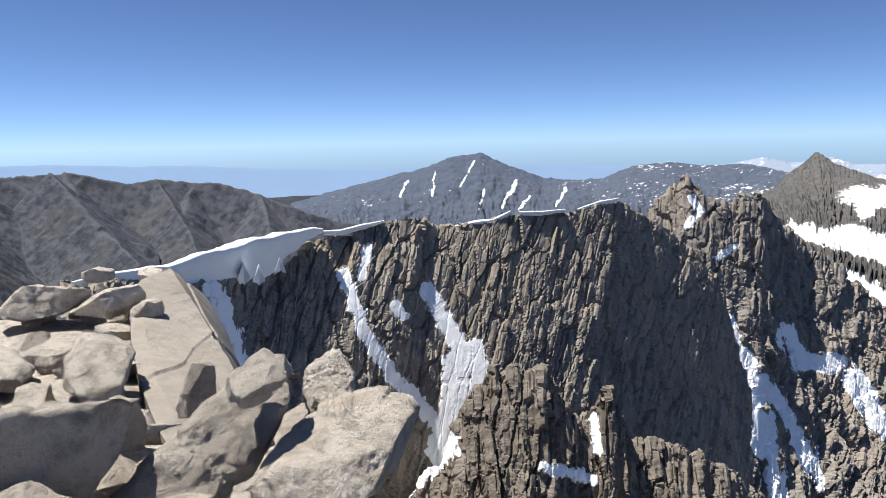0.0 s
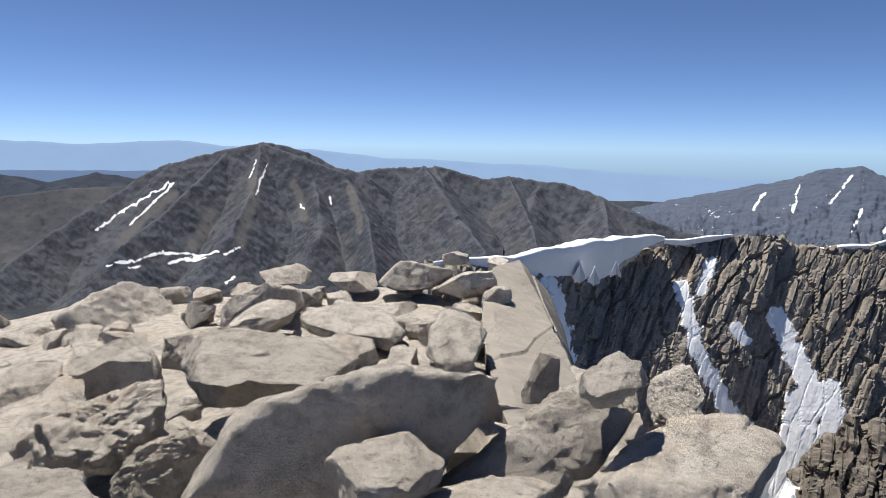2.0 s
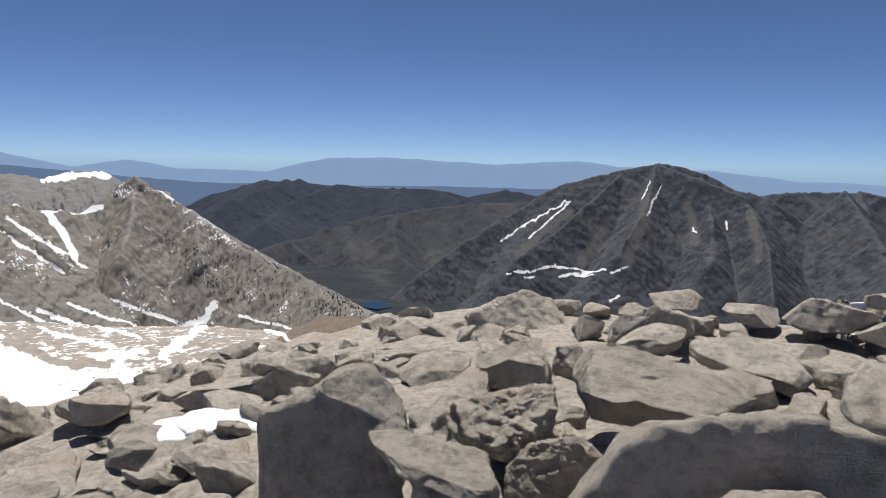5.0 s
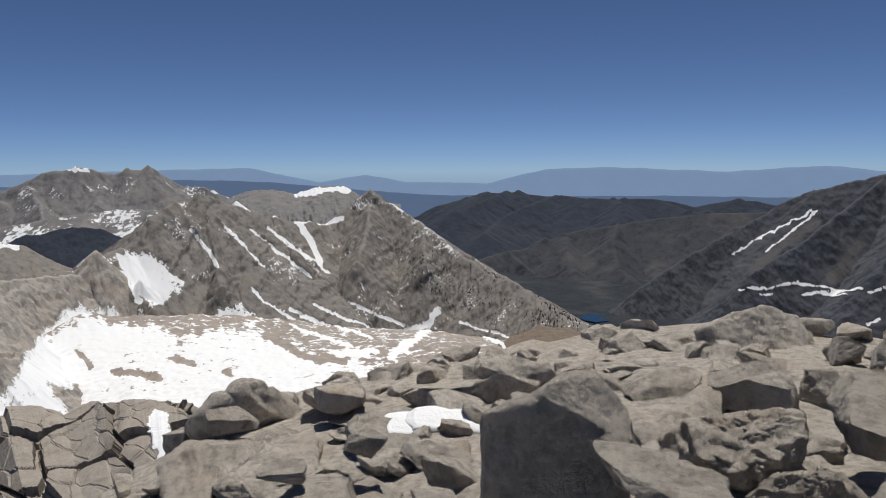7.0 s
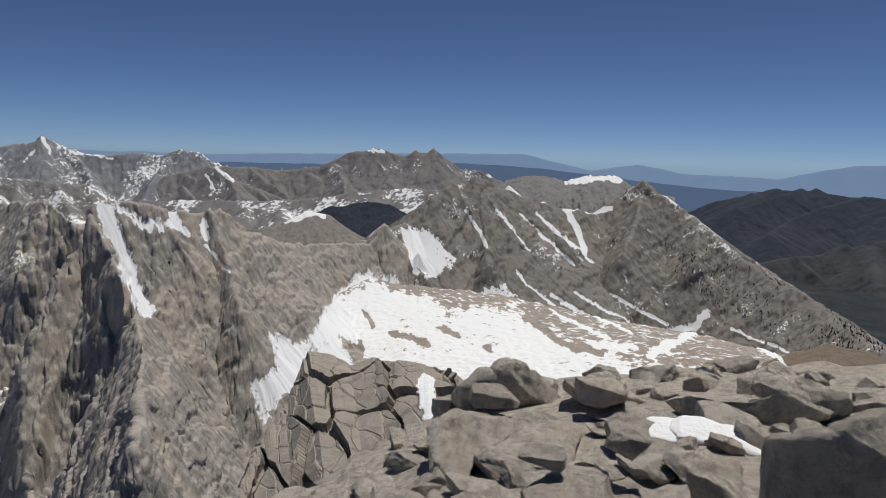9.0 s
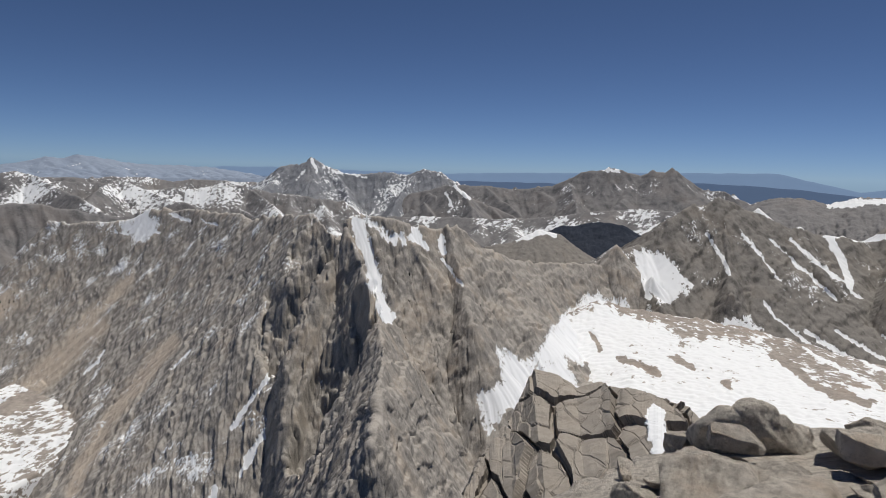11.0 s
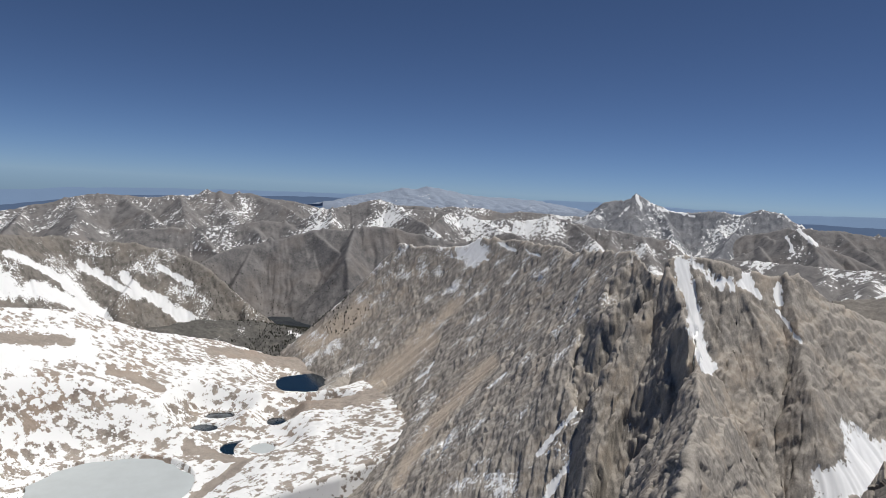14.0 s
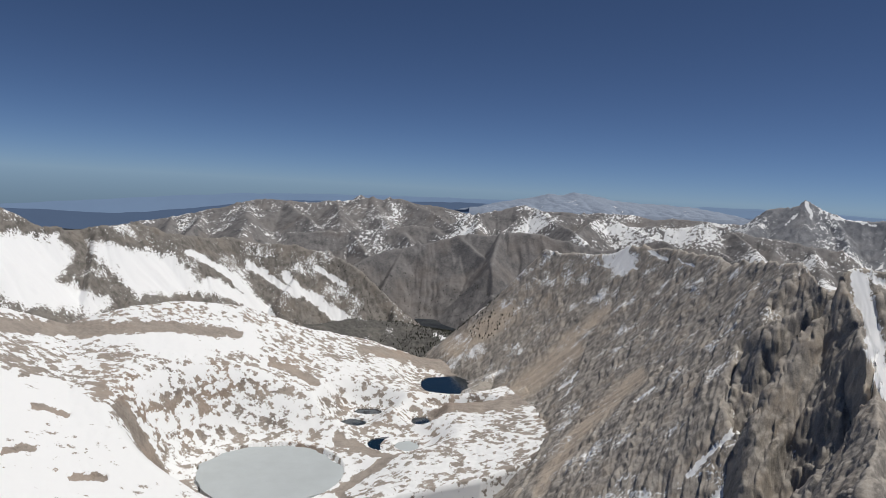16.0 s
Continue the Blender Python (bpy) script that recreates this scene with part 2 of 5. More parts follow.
def pieces(on):
    """Numbers the connected pieces of the true cells of a grid; 0 elsewhere."""
    index = np.arange(1, on.size + 1).reshape(on.shape)
    rows_, cols_ = on[1:] & on[:-1], on[:, 1:] & on[:, :-1]
    one = np.concatenate([index[1:][rows_], index[:, 1:][cols_]])
    two = np.concatenate([index[:-1][rows_], index[:, :-1][cols_]])
    root = np.arange(on.size + 1)
    while True:
        ra, rb = root[one], root[two]
        apart = ra != rb
        if not apart.any():
            break
        one, two, ra, rb = one[apart], two[apart], ra[apart], rb[apart]
        np.minimum.at(root, np.maximum(ra, rb), np.minimum(ra, rb))
        while (root[root] != root).any():
            root = root[root]
    return np.where(on, root[index], 0)


def finished(name, flat, nu, nv, uv, snow, joint, material, label, category, kind="", joints=None, gully=None):
    """The mountain's mesh, and each larger snow patch on it as a part of its own."""
    faces = grid_faces(nu, nv)
    gully = np.zeros(len(flat)) if gully is None else gully
    me = mesh_of(name, flat, faces, uv, smooth=not joints, snow=snow, joint=joint, gully=gully)
    white = (snow[faces] > 0.5).sum(1) >= 3
    ob = tagged(new(name, me), label, category, kind=kind)
    me.materials.append(material)
    if 40 < white.sum() < 0.92 * len(faces) and not kind:
        normals = np.empty(len(flat) * 3, np.float32)
        me.vertex_normals.foreach_get("vector", normals)
        normals = normals.reshape(-1, 3)
        mark = pieces(white.reshape(nu - 1, -1)).ravel()
        ids, counts = np.unique(mark[mark > 0], return_counts=True)
        keepers = ids[np.argsort(-counts)][:24]
        keepers = keepers[np.sort(counts)[::-1][:24] > 60]
        mark = np.where(np.isin(mark, keepers), mark, 0).reshape(nu - 1, -1)
        rest = pieces(mark == 0)
        ids, counts = np.unique(rest[rest > 0], return_counts=True)
        main = ids[counts.argmax()]
        lone = (rest > 0) & (rest != main) & np.isin(rest, ids[counts < 300])
        near = mark.copy()
        for axis in (0, 1):
            for way in (1, -1):
                near = np.maximum(near, np.roll(mark, way, axis))
        rim = lone & (near > 0)
        owner = np.zeros(rest.max() + 1, near.dtype)
        np.maximum.at(owner, rest[rim], near[rim])
        mark[lone] = owner[rest[lone]]  # small bare islands go with the snow that rings them
        outcrops = [k + mark.size + 1 for k in ids[(counts >= 300) & (ids != main)]]
        for k in outcrops:
            mark[rest == k - mark.size - 1] = k
        mark = mark.ravel()
        for part_mark in (0, *keepers, *outcrops):
            keep = mark == part_mark
            bare_part = part_mark in outcrops
            used, packed = np.unique(faces[keep], return_inverse=True)
            sub = mesh_of(("rock_outcrop" if bare_part else "snow_patch") if part_mark else name, flat[used], packed.reshape(-1, 4), uv[used], smooth=not joints, snow=snow[used], joint=joint[used], gully=gully[used])
            if not joints:
                sub.normals_split_custom_set_from_vertices(normals[used])
            sub.materials.append(material)
            if part_mark:
                tagged(new(sub.name.split(".")[0], sub), "bare rock ringed by snow" if bare_part else "white old snow lying on the rock").parent = ob
            else:
                ob.data = sub
        bpy.data.meshes.remove(me)
    return ob


def terrain(name, lines, span, reach, nu, nv, material, label, category="mountain", rough=10.0, size=60.0, rib=25.0, ribs=10.0, jag=5.0, base=0.3, patches=(), strips=(), fields=(), bare=(), seed=1, wander=0.35, spurs=None, cuts=(), fans=(), joints=None, sink=None):
    """A mountain as one height field: crest lines (points, fall, width of the steep head), flanks falling away from them with ribs along the fall.
    joints: (width, height, depth) of the upright blocks into which the rock is broken; fans: (line, half width) of smooth pale scree.
    sink: (first bearing, last bearing, depth) over which the sheet dips under its neighbour.
    cuts: (line of bearing and elevation, width on its left, width on its right, depth) of clefts with one steep wall.
    spurs: (spacing, length, fall along the spur) of side ridges that leave the first crest towards the station."""
    lines = [([at(*x) for x in points], fall, head) for points, fall, head in lines]
    if spurs:
        c, fall, head = np.array(lines[0][0]), lines[0][1], lines[0][2]
        way = np.concatenate([[0], np.cumsum(np.linalg.norm(np.diff(c[:, :2], axis=0), axis=1))])
        pick = np.random.default_rng(seed + 400)
        here = spurs[0] * 0.5
        while here < way[-1]:
            o = np.array([np.interp(here, way, c[:, k]) for k in range(3)])
            turn = pick.uniform(-0.7, 0.7)
            step = -o[:2] / np.linalg.norm(o[:2]) * spurs[1] * pick.uniform(0.5, 1.1)
            bend = pick.uniform(-0.5, 0.5)
            line, spot = [o], o.copy()
            for k in range(3):
                a = turn + bend * k / 2
                spot = spot + np.array([*(np.array([[math.cos(a), -math.sin(a)], [math.sin(a), math.cos(a)]]) @ step / 3), -np.linalg.norm(step) / 3 * spurs[2] * pick.uniform(0.6, 1.4)])
                line.append(spot)
            lines.append((line, fall * 1.15, head * 0.6))
            here += spurs[0] * pick.uniform(0.6, 1.5)
    draw = np.stack(np.meshgrid(np.linspace(*span, nu), np.geomspace(reach[0], reach[1], nv), indexing="ij"), -1).reshape(-1, 2)
    p = at(draw[:, 0], draw[:, 0] * 0, draw[:, 1])
    shift = np.stack([fbm(p / (size * 2.5) + 31 * k, 4, seed + 50 + k) for k in range(2)], -1) * size * wander
    q = p[:, :2] + shift
    top, run_s, run_r = np.full(len(p), -1e4), np.zeros(len(p)), np.zeros(len(p))
    for k, (points, fall, head) in enumerate(lines):
        c = np.array(points)
        start = 1000.0 * k
        for c0, c1 in zip(c[:-1], c[1:]):
            d = c1[:2] - c0[:2]
            t = np.clip(((q - c0[:2]) @ d) / (d @ d), 0, 1)
            r = np.hypot(*(p[:, :2] - c0[:2] - t[:, None] * d).T)
            sl = start + t * np.linalg.norm(d)
            fan = np.arctan2(*(p[:, :2] - c0[:2] - t[:, None] * d).T)
            z = c0[2] + t * (c1[2] - c0[2]) - fall * (0.62 * r + 0.38 * head * (1 - np.exp(-r / head)))
            over = z > top
            top, run_r = np.where(over, z, top), np.where(over, r, run_r)
            run_s = np.where(over, sl + np.where((t <= 0) | (t >= 1), fan * rib * 2.5, 0), run_s)
            start += np.linalg.norm(d)
    lift = 1 - np.exp(-run_r / (rib * 1.2))
    bend = 1.3 * fbm(p / (rib * 5), 4, seed + 5)
    flow = np.stack([run_s / rib + bend, run_r / (rib * 11) + 0.3 * bend, run_s * 0 + seed], -1)
    spine = fbm(flow * 0.4, 2, seed + 1, 0.5, True)
    relief = fbm(flow, 4, seed + 2, 0.6, True)
    p[:, 2] = top
    if cuts:
        upright = p * np.array([1, 1, 0.4])
        b, e = bearings(p)
        b = b + 1.1 * fbm(upright / (size * 1.2), 5, seed + 70, 0.6)
        for line, left, right, depth in cuts:
            d = side_distance(b, e, line)
            p[:, 2] -= depth * np.clip(1 - np.where(d > 0, d / left, -d / right), 0, 1)
    if sink:
        p[:, 2] -= sink[2] * np.clip((draw[:, 0] - sink[0]) / (sink[1] - sink[0]), 0, 1) ** 1.5
    p[:, 2] += ribs * lift * (0.7 * spine + 0.7 * relief - 0.5)
    g = p.reshape(nu, nv, 3)
    n = np.cross(np.gradient(g, axis=0), np.gradient(g, axis=1)).reshape(-1, 3)
    n *= (np.where(n[:, 2] < 0, -1, 1) / (np.linalg.norm(n, axis=1) + 1e-9))[:, None]
    if joints:
        bw, bh, bd = joints
        wob = fbm(p / (bw * 4), 4, seed + 21, 0.6)
        across = np.radians(draw[:, 0]) * 0.5 * (reach[0] + reach[1]) + 0.35 * draw[:, 1]
        cell = np.stack([across / bw + wob * 1.2, p[:, 2] / bh + wob * 1.1 + 0.15 * across / bw], -1)
        crag = 0.4 * fbm(p / size, 4, seed + 9, 0.6) + 0.4 * fbm(p * np.array([1, 1, 0.28]) / (size * 0.5), 5, seed + 19, 0.65, True)
        for scale, amount in ((0.4, 1.6), (1.0, 1.0), (2.6, 0.45)):
            r1, l1, _ = blocks(cell * scale + 3.7 * scale, seed + int(scale * 10))
            crag += amount * bd / rough * (r1 - 0.5 + 1.1 * l1)
    else:
        crag = 0.6 * fbm(p / size, 6, seed + 9, 0.62) + 0.35 * fbm(p / (size * 0.3), 4, seed + 19, 0.65)
    fan = np.zeros(len(p))
    if fans:
        b, e = bearings(p)
        b = b + 0.7 * fbm(p / size, 4, seed + 33, 0.6)
        for line, w in fans:
            fan = np.maximum(fan, np.clip(1.4 - line_distance(b, e, line) / w, 0, 1))
        crag *= 1 - 0.75 * fan
    snow = snow_cover(p, base, patches, strips, fields, bare)
    lying = np.clip((snow - 0.5) / 0.2, 0, 1)
    p += n * (rough * (0.85 + 0.15 * lift) * crag * (1 - 0.95 * lying))[:, None]
    p[:, 2] += jag * np.exp(-run_r / (rib * 0.8)) * fbm(np.stack([run_s / (rib * 1.5), run_s * 0, run_s * 0], -1), 5, seed + 12, 0.6)
    snow += (0.45 * fbm(p / (size * 1.2), 5, seed + 60, 0.6) + 0.12 * relief) * np.clip((0.75 - snow) / 0.15, 0.1, 1)
    gully = np.maximum(np.clip(0.5 - 1.1 * relief - 0.35 * spine, 0, 1) * lift, fan * 1.3)
    return finished(name, p, nu, nv, np.stack([run_s, run_r], -1), snow, np.ones(len(p)), material, label, category, gully=gully)


# ---- materials ----
def node_material(name):
    m = bpy.data.materials.new(name)
    m.use_nodes = True
    return m, m.node_tree.nodes, m.node_tree.links, m.node_tree.nodes["Principled BSDF"]


def math_node(n, l, op, a, b=0.5):
    x = n.new("ShaderNodeMath")
    x.operation = op
    for i, value in enumerate((a, b)):
        if isinstance(value, (int, float)):
            x.inputs[i].default_value = value
        else:
            l.new(value, x.inputs[i])
    return x.outputs[0]


def mixed(n, l, fac, a, b):
    x = n.new("ShaderNodeMix")
    x.data_type = "RGBA"
    for sock, value in ((x.inputs[0], fac), (x.inputs[6], a), (x.inputs[7], b)):
        if isinstance(value, (int, float)):
            sock.default_value = value
        elif isinstance(value, tuple):
            sock.default_value = (*value, 1)
        else:
            l.new(value, sock)
    return x.outputs[2]


def ramp(n, l, fac, lo, hi):
    x = n.new("ShaderNodeMapRange")
    x.interpolation_type = "SMOOTHSTEP"
    x.inputs[1].default_value, x.inputs[2].default_value = lo, hi
    l.new(fac, x.inputs[0])
    return x.outputs[0]


def noise_node(n, l, vec, scale, detail=6.0, rough=0.6, kind="FBM"):
    x = n.new("ShaderNodeTexNoise")
    x.noise_type = kind
    x.inputs["Scale"].default_value, x.inputs["Detail"].default_value, x.inputs["Roughness"].default_value = scale, detail, rough
    l.new(vec, x.inputs["Vector"])
    return x.outputs["Fac"]


SNOW = (0.88, 0.895, 0.92)


def mountain_rock(name, dark, light, warm, size, bump=0.6, warm_amount=0.5, snow_grain=0.35, streak=3.0, plan=False, scree=0.35):
    """Bare mountain rock: sharp ribs and broken faces running down the slope, paler scree where it lies back, and snow
    where the snow mask puts it. size: metres of the main mottling.
    """
    m, n, l, bsdf = node_material(name)
    geo = n.new("ShaderNodeNewGeometry")
    squash = n.new("ShaderNodeMapping")
    squash.inputs["Scale"].default_value = (1, 1, 1 / streak)
    l.new(geo.outputs["Position"], squash.inputs[0])
    pos, flow = geo.outputs["Position"], squash.outputs[0]
    broad = noise_node(n, l, pos, 0.35 / size, 5)
    runs = noise_node(n, l, flow, 1.7 / size, 8, 0.68)
    grain = noise_node(n, l, pos, 14.0 / size, 8, 0.75)
    crag = noise_node(n, l, flow, 1.6 / size, 9, 0.62, "RIDGED_MULTIFRACTAL")
    crack = noise_node(n, l, pos, 3.5 / size, 8, 0.6, "RIDGED_MULTIFRACTAL")
    tone = math_node(n, l, "ADD", math_node(n, l, "MULTIPLY", runs, 0.5), math_node(n, l, "MULTIPLY", grain, 0.5))
    col = mixed(n, l, ramp(n, l, tone, 0.36, 0.64), dark, light)
    col = mixed(n, l, math_node(n, l, "MULTIPLY", ramp(n, l, broad, 0.48, 0.68), warm_amount), col, warm)
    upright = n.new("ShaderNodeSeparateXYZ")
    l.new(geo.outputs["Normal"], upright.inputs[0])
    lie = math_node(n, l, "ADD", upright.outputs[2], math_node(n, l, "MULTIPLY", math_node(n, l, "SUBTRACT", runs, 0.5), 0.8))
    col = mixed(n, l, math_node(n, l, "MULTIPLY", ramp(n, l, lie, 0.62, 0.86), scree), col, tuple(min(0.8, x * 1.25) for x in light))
    chute = n.new("ShaderNodeAttribute")
    chute.attribute_name = "gully"
    streaks = noise_node(n, l, flow, 3.0 / size, 5, 0.6)
    worn = math_node(n, l, "MULTIPLY", chute.outputs["Fac"], ramp(n, l, streaks, 0.25, 0.5))
    col = mixed(n, l, math_node(n, l, "MINIMUM", math_node(n, l, "MULTIPLY", worn, 0.9), 0.95), col, tuple(min(0.8, x * 1.2) for x in warm))
    snow = n.new("ShaderNodeAttribute")
    snow.attribute_name = "snow"
    sgrain = noise_node(n, l, pos if plan else flow, (3.6 if plan else 5.0) / size, 7, 0.66)
    s = math_node(n, l, "ADD", snow.outputs["Fac"], math_node(n, l, "MULTIPLY", math_node(n, l, "SUBTRACT", sgrain, 0.5), snow_grain * 4))
    fac = ramp(n, l, s, 0.64, 0.7)
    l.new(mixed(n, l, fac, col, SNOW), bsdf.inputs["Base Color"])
    bsdf.inputs["Roughness"].default_value = 0.92
    bsdf.inputs["Specular IOR Level"].default_value = 0.15
    last = None
    for height, depth, amount in ((crag, 0.09, bump), (crack, 0.05, bump), (grain, 0.02, 0.8)):
        b_ = n.new("ShaderNodeBump")
        b_.inputs["Distance"].default_value = size * depth
        l.new(math_node(n, l, "MULTIPLY", math_node(n, l, "SUBTRACT", 1.08, fac), amount), b_.inputs["Strength"])
        l.new(height, b_.inputs["Height"])
        if last:
            l.new(last, b_.inputs["Normal"])
        last = b_.outputs[0]
    l.new(last, bsdf.inputs["Normal"])
    return m


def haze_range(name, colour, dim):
    """The farthest ranges, a plain blue distance: air haze painted as a colour that glows by itself."""
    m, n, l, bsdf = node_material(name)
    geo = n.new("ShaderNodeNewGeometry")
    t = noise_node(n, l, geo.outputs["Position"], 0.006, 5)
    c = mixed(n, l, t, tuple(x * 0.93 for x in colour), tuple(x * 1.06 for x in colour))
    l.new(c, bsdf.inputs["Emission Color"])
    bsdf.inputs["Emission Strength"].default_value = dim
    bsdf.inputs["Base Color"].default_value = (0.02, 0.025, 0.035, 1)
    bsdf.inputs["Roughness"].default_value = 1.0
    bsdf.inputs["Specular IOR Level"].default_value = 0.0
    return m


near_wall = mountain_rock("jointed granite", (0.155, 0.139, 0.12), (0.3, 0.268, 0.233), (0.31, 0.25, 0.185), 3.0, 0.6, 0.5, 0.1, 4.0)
# Darker copy of the cliff granite: the fins' shade is painted into it.
shaded_fin_rock = mountain_rock("shadowed brown granite", (0.105, 0.092, 0.079), (0.22, 0.193, 0.165), (0.23, 0.18, 0.13), 3.0, 0.6, 0.5, 0.1, 4.0)
slab_rock = mountain_rock("pale fractured granite", (0.2, 0.18, 0.157), (0.36, 0.325, 0.287), (0.35, 0.29, 0.23), 3.0, 0.4, 0.4, 0.1, 2.0)
# Spire wall granite, its base colour darkened in place of shade.
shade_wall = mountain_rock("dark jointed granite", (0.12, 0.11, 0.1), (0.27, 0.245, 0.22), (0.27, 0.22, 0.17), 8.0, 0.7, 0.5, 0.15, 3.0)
# Far rock: the blue of air haze is painted into its base colour.
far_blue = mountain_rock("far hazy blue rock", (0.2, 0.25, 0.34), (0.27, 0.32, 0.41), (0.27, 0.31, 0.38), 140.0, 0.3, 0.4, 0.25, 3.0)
pale_rock = mountain_rock("pale alpine granite", (0.1, 0.094, 0.088), (0.25, 0.234, 0.218), (0.27, 0.236, 0.203), 14.0, 0.5, 0.5, 0.22, 4.0)
slope_rock = mountain_rock("pale granite scree slope", (0.17, 0.158, 0.145), (0.41, 0.38, 0.348), (0.44, 0.375, 0.31), 8.0, 0.4, 0.6, 0.2, 4.5)
# The two distant rocks below are shifted towards blue as painted haze.
far_pale = mountain_rock("distant pale granite", (0.105, 0.105, 0.112), (0.235, 0.228, 0.23), (0.24, 0.215, 0.2), 45.0, 0.4, 0.6, 0.24, 1.6)
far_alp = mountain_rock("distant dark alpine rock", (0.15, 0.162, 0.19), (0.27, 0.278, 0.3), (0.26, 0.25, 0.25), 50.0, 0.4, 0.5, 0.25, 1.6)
peak_rock = mountain_rock("grey-brown alpine rock", (0.05, 0.05, 0.054), (0.12, 0.117, 0.116), (0.13, 0.115, 0.105), 22.0, 0.6, 0.5, 0.25, 2.0)
# Dark rock with a bluish haze tint painted into its colours.
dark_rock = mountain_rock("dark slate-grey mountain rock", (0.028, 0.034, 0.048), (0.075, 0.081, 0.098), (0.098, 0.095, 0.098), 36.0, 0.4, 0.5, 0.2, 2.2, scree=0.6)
# Blue here is painted distance haze, not the rock's own colour.
hazed_rock = mountain_rock("distant dark blue-grey rock", (0.046, 0.06, 0.092), (0.08, 0.098, 0.138), (0.09, 0.1, 0.125), 90.0, 0.5, 0.4, 0.3, 4.0)
# Valley woods, coloured with painted haze on top of their own dark tone.
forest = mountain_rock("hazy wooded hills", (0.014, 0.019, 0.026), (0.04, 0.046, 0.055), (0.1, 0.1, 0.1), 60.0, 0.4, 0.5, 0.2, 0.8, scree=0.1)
near_forest = mountain_rock("dark wooded slopes", (0.05, 0.052, 0.052), (0.15, 0.145, 0.138), (0.22, 0.205, 0.185), 14.0, 0.6, 0.6, 0.3, 0.8, scree=0.3)
# Hill and valley colours hold haze too, put in as extra blue.
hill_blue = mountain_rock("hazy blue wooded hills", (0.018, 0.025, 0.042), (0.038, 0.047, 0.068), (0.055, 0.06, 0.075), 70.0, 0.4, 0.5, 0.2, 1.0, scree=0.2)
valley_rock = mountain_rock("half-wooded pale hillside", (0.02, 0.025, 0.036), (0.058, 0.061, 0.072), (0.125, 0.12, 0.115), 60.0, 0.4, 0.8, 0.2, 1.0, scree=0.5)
snow_basin = mountain_rock("granite with snowfields", (0.18, 0.16, 0.145), (0.38, 0.338, 0.305), (0.42, 0.305, 0.23), 30.0, 0.8, 0.4, 0.4, 1.0, True)
red_rock = mountain_rock("reddish-brown scree", (0.1, 0.077, 0.06), (0.21, 0.17, 0.137), (0.24, 0.155, 0.106), 20.0, 0.7, 0.6, 0.3, 1.5)
# Both range colours are painted haze and give off their own light.
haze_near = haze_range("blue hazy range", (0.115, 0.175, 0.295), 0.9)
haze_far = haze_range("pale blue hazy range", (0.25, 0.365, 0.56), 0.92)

# ---- ground reaching to the horizon ----
nb_, nr = 420, 260
gb = np.linspace(-95, 265, nb_)
gr = np.geomspace(60, 4900, nr)
GB, GR = np.meshgrid(gb, gr, indexing="ij")
gp = at(GB, GB * 0, GR)
gp[..., 2] = -300 - 40 * np.clip((GR - 1000) / 3900, 0, 1) + 22 * fbm(gp.reshape(-1, 3) / 400, 5, 3).reshape(GB.shape)
gp[..., 2] -= 200 * np.exp(-((GB + 30) / 60) ** 2) * np.exp(-GR / 900)
ground_mesh = mesh_of("ground", gp.reshape(-1, 3), grid_faces(nb_, nr), np.stack([gp[..., 0].ravel(), gp[..., 1].ravel()], -1), snow=np.zeros(nb_ * nr), joint=np.ones(nb_ * nr))
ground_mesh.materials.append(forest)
tagged(new("ground", ground_mesh), "dark wooded valley floor reaching to the horizon", "ground", kind="structure")

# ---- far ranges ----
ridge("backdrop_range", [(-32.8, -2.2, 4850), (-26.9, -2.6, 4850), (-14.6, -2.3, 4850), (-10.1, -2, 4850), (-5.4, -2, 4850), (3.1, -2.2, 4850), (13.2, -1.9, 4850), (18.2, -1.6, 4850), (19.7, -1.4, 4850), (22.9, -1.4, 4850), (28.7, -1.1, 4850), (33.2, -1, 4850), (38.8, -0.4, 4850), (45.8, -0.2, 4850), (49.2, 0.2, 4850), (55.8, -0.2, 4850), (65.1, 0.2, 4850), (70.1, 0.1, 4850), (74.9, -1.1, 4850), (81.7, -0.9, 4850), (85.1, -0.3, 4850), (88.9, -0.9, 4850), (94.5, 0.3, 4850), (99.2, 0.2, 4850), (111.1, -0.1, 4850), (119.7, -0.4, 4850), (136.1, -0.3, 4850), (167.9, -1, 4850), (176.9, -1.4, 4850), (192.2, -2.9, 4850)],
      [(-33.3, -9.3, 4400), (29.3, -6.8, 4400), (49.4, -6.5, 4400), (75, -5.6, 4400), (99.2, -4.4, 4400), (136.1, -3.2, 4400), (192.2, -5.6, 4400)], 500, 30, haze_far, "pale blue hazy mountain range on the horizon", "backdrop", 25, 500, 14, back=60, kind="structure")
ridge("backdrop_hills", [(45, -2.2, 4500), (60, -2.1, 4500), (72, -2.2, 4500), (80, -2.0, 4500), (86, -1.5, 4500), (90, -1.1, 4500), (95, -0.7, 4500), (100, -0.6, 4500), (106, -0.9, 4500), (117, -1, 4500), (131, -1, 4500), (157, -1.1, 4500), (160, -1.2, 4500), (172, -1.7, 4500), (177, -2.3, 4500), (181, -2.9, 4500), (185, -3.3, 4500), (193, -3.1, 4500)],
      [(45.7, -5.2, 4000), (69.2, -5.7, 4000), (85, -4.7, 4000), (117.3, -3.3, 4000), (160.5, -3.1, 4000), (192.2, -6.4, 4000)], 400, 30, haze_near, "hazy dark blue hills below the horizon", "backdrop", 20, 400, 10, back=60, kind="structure")
